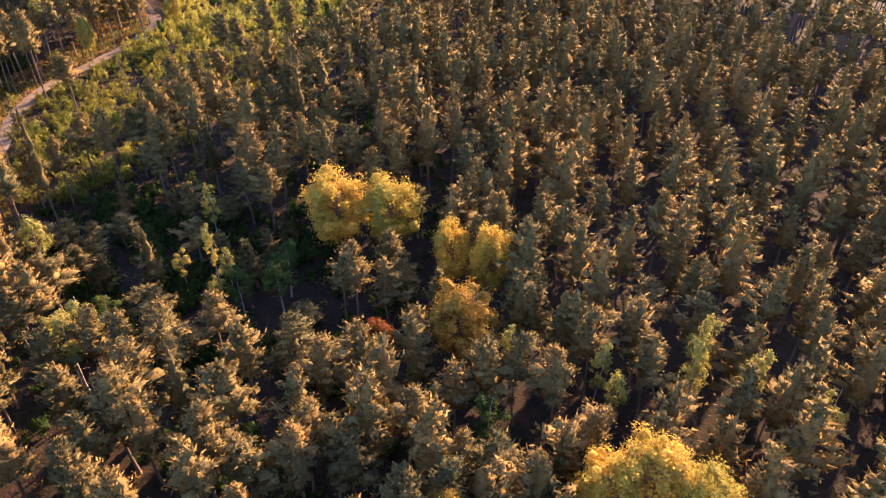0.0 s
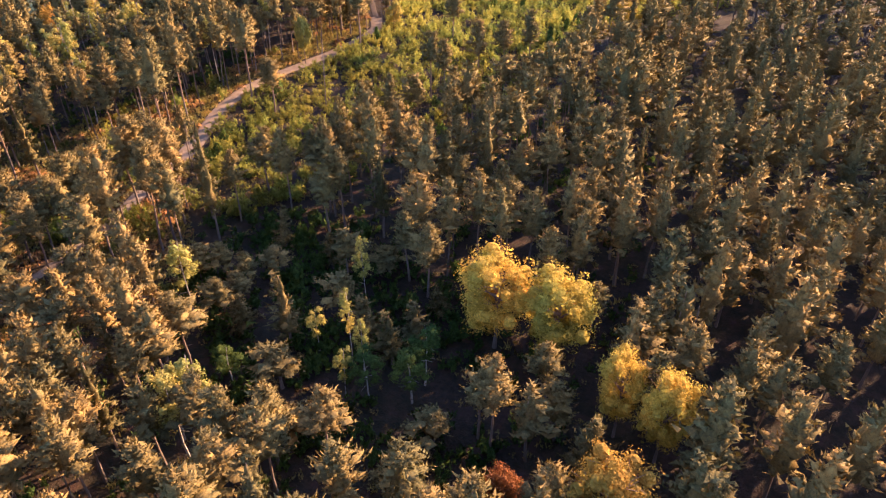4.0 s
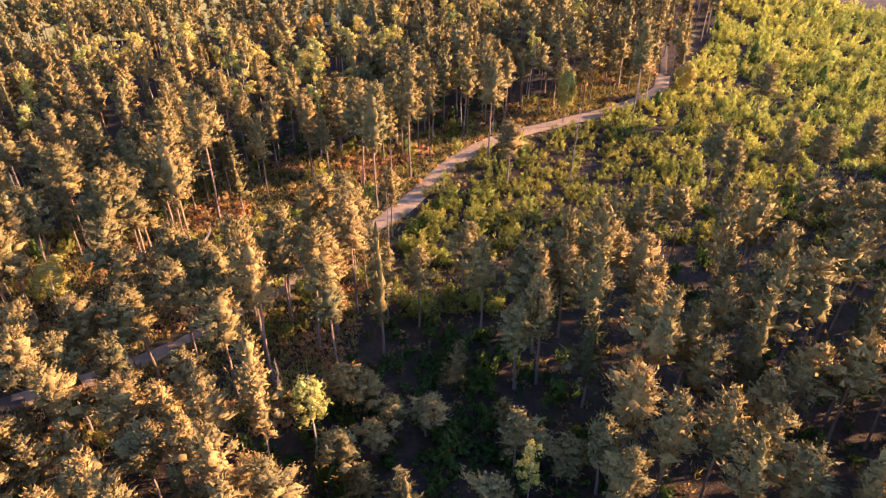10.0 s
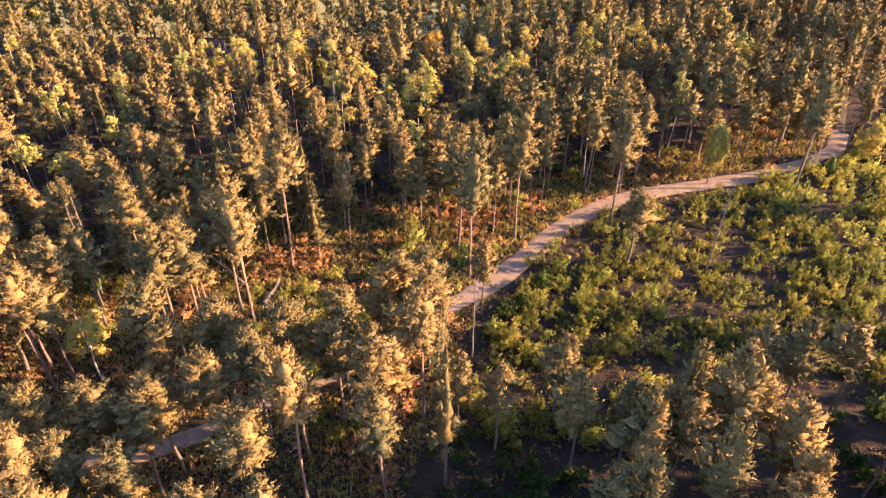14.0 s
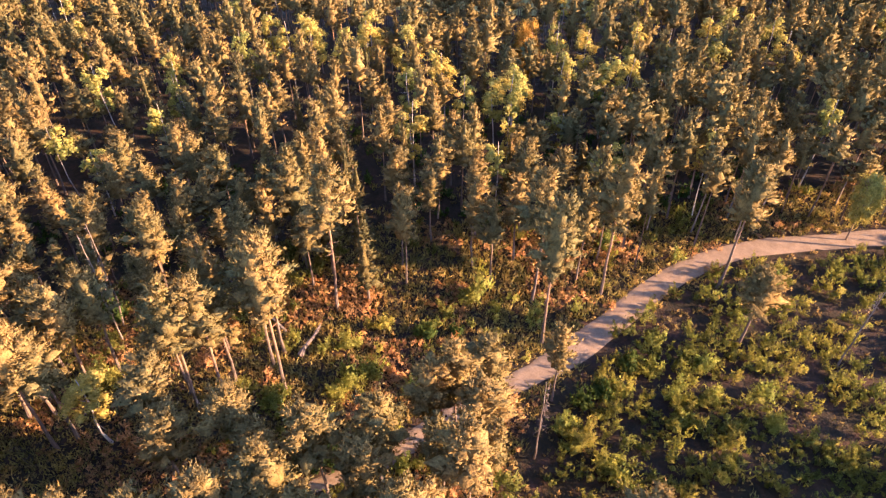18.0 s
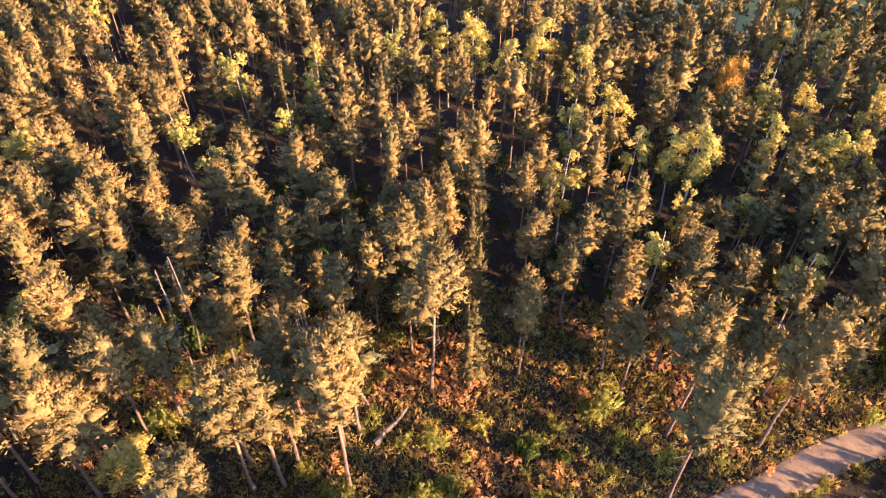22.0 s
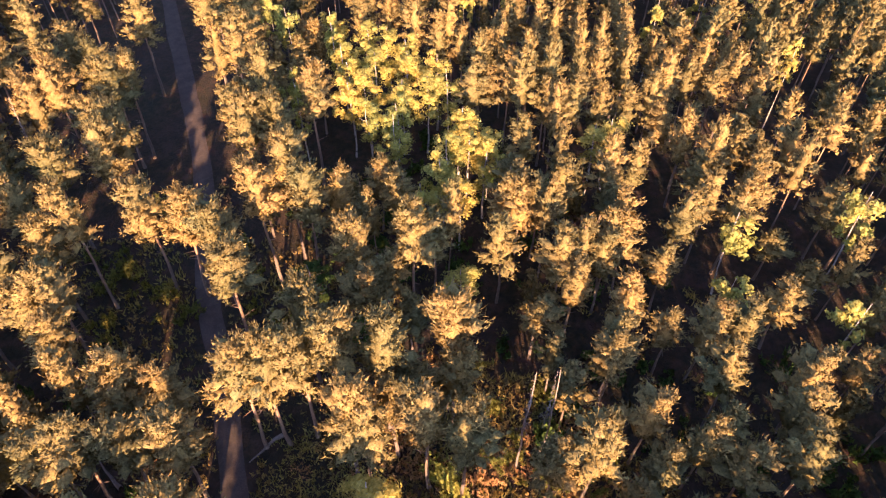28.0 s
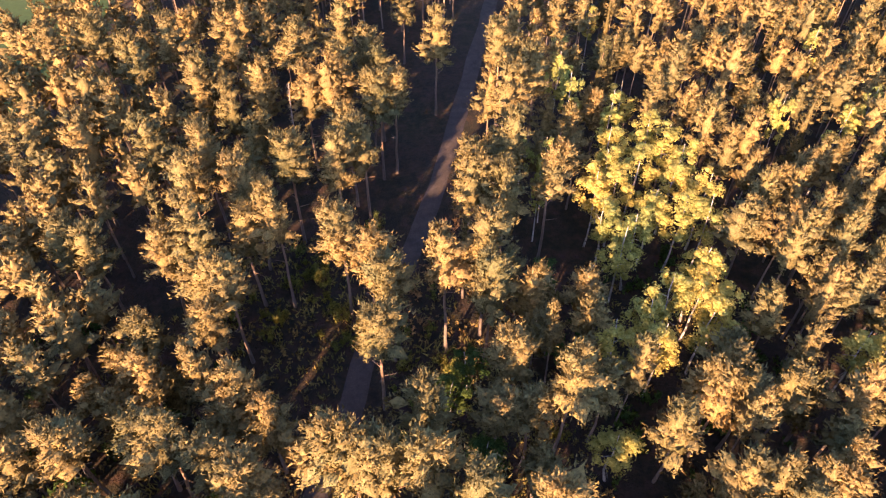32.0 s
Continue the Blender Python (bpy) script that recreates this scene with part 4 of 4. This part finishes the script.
pine(-134.9, 55.0, 16.0, 1.0)
pine(-135.2, 57.5, 16.0, 1.0)
pine(-142.6, 57.3, 15.0, 1.0)
pine(-133.3, 65.9, 16.0, 1.0)
pine(-140.1, 66.9, 16.0, 1.0)
pine(-146.1, 61.9, 13.0, 1.0)
pine(-117.6, 60.0, 12.0, 1.0)
pine(-130.7, 76.3, 14.5, 1.0)
pine(-129.3, 92.5, 14.5, 1.0)
pine(-134.5, 95.7, 14.5, 1.0)
pine(-138.2, 68.1, 14.5, 1.0)
pine(-153.5, 95.2, 14.5, 1.0)
pine(-150.8, 102.7, 16.0, 1.0)
pine(-137.0, 111.3, 16.0, 1.0)
pine(-130.7, 104.7, 14.5, 1.0)
pine(-128.2, 100.1, 14.5, 1.0)
pine(-127.0, 96.9, 14.5, 1.0)
pine(-166.1, 79.1, 13.0, 1.0)
pine(-166.8, 81.9, 12.0, 1.0)
pine(-157.1, 82.6, 9.0, 1.0)
pine(-158.1, 77.2, 9.0, 1.0)
pine(-122.7, 117.3, 15.0, 1.0)
pine(-117.7, 120.5, 14.0, 1.0)
pine(-121.9, 127.8, 16.0, 1.0)
pine(-114.9, 126.2, 16.0, 1.0)
pine(-116.0, 134.4, 15.0, 1.0)
pine(-150.0, 145.2, 16.0, 1.0)
pine(-150.2, 108.7, 15.0, 1.0)
pine(-163.4, 66.0, 15.0, 1.0)
pine(-163.2, 70.1, 15.0, 1.0)
pine(-138.9, 52.4, 14.0, 1.0)
pine(-139.1, 115.0, 17.0, 1.0)
pine(-135.7, 122.1, 15.0, 1.0)
pine(-133.1, 128.7, 16.0, 1.0)
pine(-144.9, 141.8, 16.0, 1.0)
bush(-98.4, 100.1, 4.0, YOUNG)
bush(-98.4, 102.9, 3.6, YOUNG)
bush(-99.5, 91.1, 3.6, YOUNG)
bush(-89.7, 100.9, 3.4, YOUNG)
bush(-97.6, 98.1, 3.0, YOUNG)
bush(-95.3, 111.7, 3.0, YOUNG)
bush(-93.5, 113.7, 3.4, YOUNG)
bush(-93.5, 117.5, 2.6, YOUNG)
bush(-104.4, 119.3, 2.4, YOUNG)
bush(-89.2, 98.8, 4.0, YOUNG)
bush(-91.7, 91.7, 3.0, YOUNG)
bush(-81.7, 119.4, 3.4, YOUNG)
bush(-87.0, 136.8, 3.0, YOUNG)
bush(-78.9, 133.1, 3.0, YOUNG)
bush(-80.9, 139.6, 3.0, YOUNG)
bush(-70.6, 140.6, 2.6, YOUNG)
bush(-75.8, 131.4, 3.0, YOUNG)
bush(-94.1, 106.8, 3.0, YOUNG)
bush(-85.3, 101.1, 3.0, YOUNG)
bush(-103.1, 88.7, 2.4, YOUNG)
bush(-94.4, 95.4, 3.2, YOUNG)
bush(-102.1, 111.0, 2.2, GREEN)
bush(-100.9, 111.9, 2.4, GREEN)
bush(-100.1, 115.4, 2.2, GREEN)
bush(-90.1, 92.2, 4.0, GREEN)
bush(-89.7, 94.5, 4.0, GREEN)
bush(-83.3, 126.0, 3.2, GREEN)
bush(-85.4, 131.5, 3.4, GREEN)
bush(-83.3, 123.4, 3.2, GREEN)
bush(-111.1, 73.9, 5.0, YOUNG)
bush(-68.1, 110.2, 4.5, YOUNG)
bush(-63.2, 116.8, 3.4, YOUNG)
bush(-60.8, 118.4, 3.0, YOUNG)
bush(-78.8, 118.7, 3.0, YOUNG)
bush(-90.3, 100.5, 3.5, YOUNG)
bush(-73.3, 121.2, 3.0, YOUNG)
bush(-62.4, 128.5, 3.4, YOUNG)
bush(-55.5, 129.3, 3.4, YOUNG)
bush(-62.8, 124.6, 3.2, YOUNG)
bush(-83.0, 133.6, 3.0, YOUNG)
bush(-76.8, 137.1, 3.0, YOUNG)
bush(-70.9, 140.6, 2.6, YOUNG)
bush(-64.0, 92.1, 3.0, YOUNG)
bush(-75.3, 120.7, 3.0, YOUNG)
bush(-61.2, 117.4, 3.2, YOUNG)
bush(-63.8, 116.1, 3.4, YOUNG)
bush(-58.1, 125.9, 3.0, YOUNG)
bush(-82.9, 128.5, 3.0, YOUNG)
bush(-80.0, 134.9, 2.6, YOUNG)
bush(-74.4, 143.0, 2.6, YOUNG)
bush(-48.7, 76.3, 3.4, GREEN)
bush(-50.2, 96.8, 2.6, GREEN)
bush(-47.4, 100.2, 3.0, GREEN)
bush(-42.5, 83.5, 3.0, GREEN)
bush(-31.2, 86.9, 3.0, GREEN)
bush(-52.0, 88.1, 2.4, GREEN)
bush(-104.3, 102.2, 3.4, YOUNG)
bush(-105.3, 107.6, 2.6, YOUNG)
bush(-104.6, 119.4, 2.8, YOUNG)
bush(-105.2, 142.6, 3.4, YOUNG)
bush(-101.9, 112.4, 2.4, YOUNG)
bush(-103.3, 89.0, 2.6, YOUNG)
bush(-119.5, 95.5, 4.0, GREEN)
bush(-122.2, 76.7, 4.0, GREEN)
bush(-126.6, 75.4, 4.0, GREEN)
log(-105.4, 96.3, 5.0, 0.35, 2.26, 6, "pale fallen trunk lying among bracken")
log(-105.3, 96.2, 5.0, 0.30, 2.29, 4, "pale fallen trunk lying among bracken")
log(-110.6, 95.7, 11.0, 0.16, -2.51, 38, "bare dead trunk leaning over the undergrowth")
log(-116.6, 90.1, 10.0, 0.14, -3.08, 60, "bare dead trunk leaning over the undergrowth")
log(-100.9, 58.9, 4.0, 0.20, 0.18, 3, "pale fallen trunk on the forest floor")
log(-85.7, 53.2, 4.0, 0.20, -1.39, 3, "pale fallen trunk on the forest floor")
tall_pine(-89.0, 66.0, 17.0)
tall_pine(-86.0, 71.0, 16.5)
tall_pine(-92.0, 60.0, 17.5)
tall_pine(-84.0, 77.0, 16.0)
tall_pine(-88.0, 57.0, 16.0)
tall_pine(-82.0, 67.0, 15.5)
tall_pine(-91.0, 50.0, 16.5)
tall_pine(-83.5, 98, 17.5)
tall_pine(-84.5, 92.5, 18)
tall_pine(-82.3, 87, 17)
tall_pine(-83, 82, 17)
tall_pine(-85.3, 107.5, 17)
tall_pine(-79.5, 95, 16)
tall_pine(-91.2, 86, 17)
tall_pine(-78, 89.5, 16)

# a loose stand of tall pines over the clearing's edge
tall_pine(-52, 165, 16, 0.85)
tall_pine(-47, 160, 17, 0.85)
tall_pine(-43, 170, 18, 0.85)
tall_pine(-38, 176, 17, 0.85)
tall_pine(-34, 184, 17, 0.85)

# young pines along the far track, a row added to cast shade on it
for k in range(15):
    pine(-85.5 - 1.6 * k + random.uniform(-0.6, 0.6), 219 + 3.2 * k + random.uniform(-0.8, 0.8), random.uniform(6.5, 9.5), 0.75)


# ---- the forest between, scattered over the plan ----
def scatter(rng, x0, x1, y0, y1, gap):
    """Random feet over a rectangle, none nearer to another than the gap."""
    cells, out = {}, []
    for x, y in zip(rng.uniform(x0, x1, 60000), rng.uniform(y0, y1, 60000)):
        i, j = int(x // gap), int(y // gap)
        near = [p for a in (-1, 0, 1) for b in (-1, 0, 1) for p in cells.get((i + a, j + b), ())]
        if all((x - p) ** 2 + (y - q) ** 2 > gap * gap for p, q in near):
            cells.setdefault((i, j), []).append((x, y))
            out.append((x, y))
    return out


def forest():
    rng = np.random.default_rng(3)
    joined, single = {}, 0
    for x, y in scatter(rng, -290, -122, -95, 305, 3.4) + scatter(rng, -122, -52, -95, 305, 3.6) + scatter(rng, -52, -8, 96, 305, 5.0) + scatter(rng, -52, -8, -95, 96, 5.5) + scatter(rng, -8, 205, -95, 305, 5.7):
            u, v, w = rng.random(3)
            if inside(x, y, CLEARING) or inside(x, y, FIELD_WEST) or inside(x, y, FIELD_SOUTH) or inside(x, y, OPENING):
                continue
            if (y < 222 and from_line(x, y, ROAD_LINE) < (2.3 if y > 72 else 5.5)) or taken(x, y):
                continue
            d = from_line(x, y, MIDDLE)
            # the forest that belongs to the place, plus unseen trees added in the east for shade
            if d > 240 or not inside(x, y, FOREST_BOUNDS):
                continue
            if inside(x, y, HOLLOW):
                if u > 0.4:
                    continue
                kind, h = ("spruce" if w < 0.25 else "pine"), rng.uniform(4.5, 10)
            elif inside(x, y, TALL):
                if u > (0.10 if y > 72 else 0.2):
                    continue
                kind, h = "tall", rng.uniform(15, 21)
            else:
                if u > 0.94:
                    continue
                kind, h = "pine", 15.5 + 3.5 * noise.noise((x * 0.03, y * 0.03, 9.0)) + rng.uniform(-2.6, 2.6)
                if w < 0.09:
                    kind = "spruce"
                birchy = noise.noise((x * 0.035, y * 0.035, 2.0))
                if x < -100 and w > 0.975 - 0.3 * max(0.0, birchy):
                    kind, h = "birch", h + 1.5
                if -50 < x < 5 and 98 < y < 160:
                    h += 3.5
                if inside(x, y, LOW_STAND):
                    h *= 0.7
                if -152 < x < -125 and 55 < y < 150 and u > 0.84:
                    continue
                if inside(x, y, DIM) and v > 0.74:
                    continue
                if inside(x, y, SPARSE):
                    if v > 0.68:
                        continue
                    h *= 0.86
            src = {"pine": PLAIN_PINE if d < 48 else FAR_PINE if d < 105 else DISTANT_PINE, "tall": TALL_PINE, "spruce": SPRUCES, "birch": FAR_BIRCH}[kind]
            shape = src[rng.integers(len(src))]
            if kind == "pine" and x > -8 and d < 150:
                shape = DEEP_PINE[rng.integers(len(DEEP_PINE))]
            wide = rng.uniform(0.8, 1.15) * (1.34 if x > -8 else 1.16 if x > -52 else 0.86 if x < -122 else 0.95)
            a = rng.uniform(0, 6.283)
            if kind == "pine" and d < 40 and single < 150 and (x < -112 or (x > -60 and y > 50)):
                single += 1
                stand("pine", shape, x, y, h, wide, "slender Scots pine with a reddish trunk and sunlit needles", "pine tree", "pines of the forest", turn=a)
                continue
            m = np.array(((math.cos(a) * wide, -math.sin(a) * wide, 0), (math.sin(a) * wide, math.cos(a) * wide, 0), (0, 0, h / H)))
            foot = np.array((x, y, rise(x, y)))
            key = (kind, int((x + 400) // 110), int((y + 200) // 110))
            box = joined.setdefault(key, ([], []))
            for into, one in zip(box, shape):
                into.append(set_down(one, m, foot))
    looks = {"pine": ("pine_forest", PINE, "dense stand of Scots pines on the forest floor"), "tall": ("tall_pine_forest", PINE, "open stand of tall pines"),
             "spruce": ("spruce_forest", SPRUCE, "scattered dark spruces among the pines"), "birch": ("birch_forest", BIRCH, "yellow-green birches among the pines")}
    for (kind, i, j), (trunks, crowns) in joined.items():
        name, leaf, label = looks[kind]
        root = tagged(new(name), label, "forest", kind="stuff")
        for part_name, lots, mat in (("trunks", trunks, BIRCH_BARK if kind == "birch" else PINE_BARK), ("crowns", crowns, leaf)):
            ob = new(part_name, mesh_of(part_name, joined_shape(lots), mat))
            ob.parent = root


forest()


# ---- undergrowth ----
def tuft_shape(rng, n, r, length):
    """A tuft of long grass blades."""
    foot = np.column_stack([rng.normal(0, r * 0.5, (n, 2)), np.full(n, -0.05)])
    way = unit(np.column_stack([rng.normal(0, 0.5, (n, 2)), np.ones(n)]))
    side = unit(np.cross(way, rng.normal(size=(n, 3)))) * 0.07
    ln = length * rng.uniform(0.6, 1.4, (n, 1))
    return soft(np.stack([foot - side, foot + side, foot + way * ln], 1), way * 0.6 + np.array((0, 0, 0.6)) + side * 4)


def undergrowth():
    rng = np.random.default_rng(11)
    kinds = {"shrub": [lump_bush(rng, 2.2, 1.2, 6, 5, 0.55, 0.13) for i in range(8)], "heath": [bush_shape(rng, 0.4, 0.75, 7, 6, 0.28, 0.08) for i in range(6)],
             "sapling": [tiered_crown(rng, 2.6, 0.05, 0.75, 4, 6, 70, 0.9, 0.1, 0.36, 0.06) for i in range(4)], "dark": [lump_bush(rng, 1.9, 1.2, 6, 4, 0.6, 0.14) for i in range(5)],
             "young": [lump_bush(rng, 2.9, 1.2, 6, 6, 0.6, 0.14, 3) for i in range(6)], "grass": [tuft_shape(rng, 22, 0.55, 0.55) for i in range(5)], "bracken": [bush_shape(rng, 0.7, 0.9, 8, 7, 0.34, 0.09) for i in range(5)]}
    lots = {k: [] for k in kinds}
    for x, y in scatter(rng, -150, 40, 20, 300, 1.1):
            u, v = rng.random(2)
            clear, hollow, opening = inside(x, y, CLEARING), inside(x, y, HOLLOW), inside(x, y, OPENING)
            tall = inside(x, y, TALL) or inside(x, y, EDGE)
            under = not (clear or hollow or opening or tall)
            if (under and not (-150 < x < 0 and 30 < y < 175 and v < 0.34)) or from_line(x, y, ROAD_LINE) < (2.0 if y < 214 else 1.2):
                continue
            patch = noise.noise((x * 0.07, y * 0.07, 4.0)) + 0.5 * noise.noise((x * 0.28, y * 0.28, 1.0))
            rusty = math.hypot(x + 113, y - 84) < 5 or math.hypot(x + 26, y - 180) < 8 or noise.noise((x * 0.06, y * 0.06, 12.0)) > 0.22
            s = rng.uniform(0.55, 1.5) * (1.5 if u > 0.93 else 1.0)
            if clear and math.hypot(x + 26, y - 180) < 9:
                kind = "bracken"
            elif clear:
                if patch > (-0.12 if y < 168 else -0.42) and v < 0.7:
                    kind = "sapling" if u > 0.99 else ("young" if u < (y - 168) / 40 else "shrub")
                else:
                    kind, s = ("heath" if v < 0.74 else "grass" if v > 0.94 else None), 1.0
            elif under:
                kind = "dark" if v < 0.13 else ("heath" if v < 0.25 else "grass")
            elif hollow:
                kind = "dark" if patch > -0.35 and v < 0.6 else ("heath" if v > 0.8 else None)
            elif opening:
                kind = ("shrub" if v < 0.07 else "young") if patch > -0.2 and v < 0.17 else ("bracken" if rusty else ("grass" if v < 0.7 else "heath"))
            else:
                kind = "shrub" if patch > 0.1 and v < 0.28 else ("bracken" if rusty and v < 0.6 else ("grass" if v < 0.7 else "heath"))
            if not kind:
                continue
            s *= 1.15 if kind in ("heath", "grass", "bracken") else 1.0
            a = rng.uniform(0, 6.283)
            m = s * np.array(((math.cos(a), -math.sin(a), 0), (math.sin(a), math.cos(a), 0), (0, 0, rng.uniform(0.8, 1.25))))
            src = kinds[kind]
            pick = src[rng.integers(len(src))]
            lots[kind].append(set_down(pick, m, np.array((x, y, rise(x, y)))))
    # the sunny floor beside the road is thick with grass and bracken
    for x, y in scatter(rng, -132, -62, 55, 222, 0.8):
        if not (inside(x, y, OPENING) or inside(x, y, EDGE) or (inside(x, y, TALL) and y > 62)) or from_line(x, y, ROAD_LINE) < 1.9:
            continue
        red = noise.noise((x * 0.11, y * 0.11, 12.0)) + 0.4 * noise.noise((x * 0.5, y * 0.5, 3.0))
        kind = "bracken" if red > 0.2 else ("grass" if rng.random() < 0.75 else "heath")
        a, s = rng.uniform(0, 6.283), rng.uniform(0.8, 1.7)
        m = s * np.array(((math.cos(a), -math.sin(a), 0), (math.sin(a), math.cos(a), 0), (0, 0, rng.uniform(0.6, 1.1))))
        lots[kind].append(set_down(kinds[kind][rng.integers(len(kinds[kind]))], m, np.array((x, y, rise(x, y)))))
    lots["green_shrub"] = lots.pop("dark")
    lots["young_birch"] = lots.pop("young")
    for kind, mat, label in (("shrub", SHRUB, "low yellow-green leafy shrubs of the clearing"), ("heath", HEATH, "rusty low heath and dry grass tufts"), ("sapling", GREEN, "young green saplings among the shrubs"), ("green_shrub", GREEN, "dark green shrubs in the shaded hollow"),
                             ("young_birch", YOUNG, "bright yellow-green young birches filling the clearing"), ("grass", STRAW, "tufts of long yellow-green grass on the forest floor"), ("bracken", RUSTY, "rust-orange bracken and bilberry on the forest floor")):
        tagged(new(kind if kind in ("grass", "bracken") else "young_birches" if kind == "young_birch" else kind + "s", mesh_of(kind, joined_shape(lots[kind]), mat)), label, "undergrowth", kind="stuff")


undergrowth()
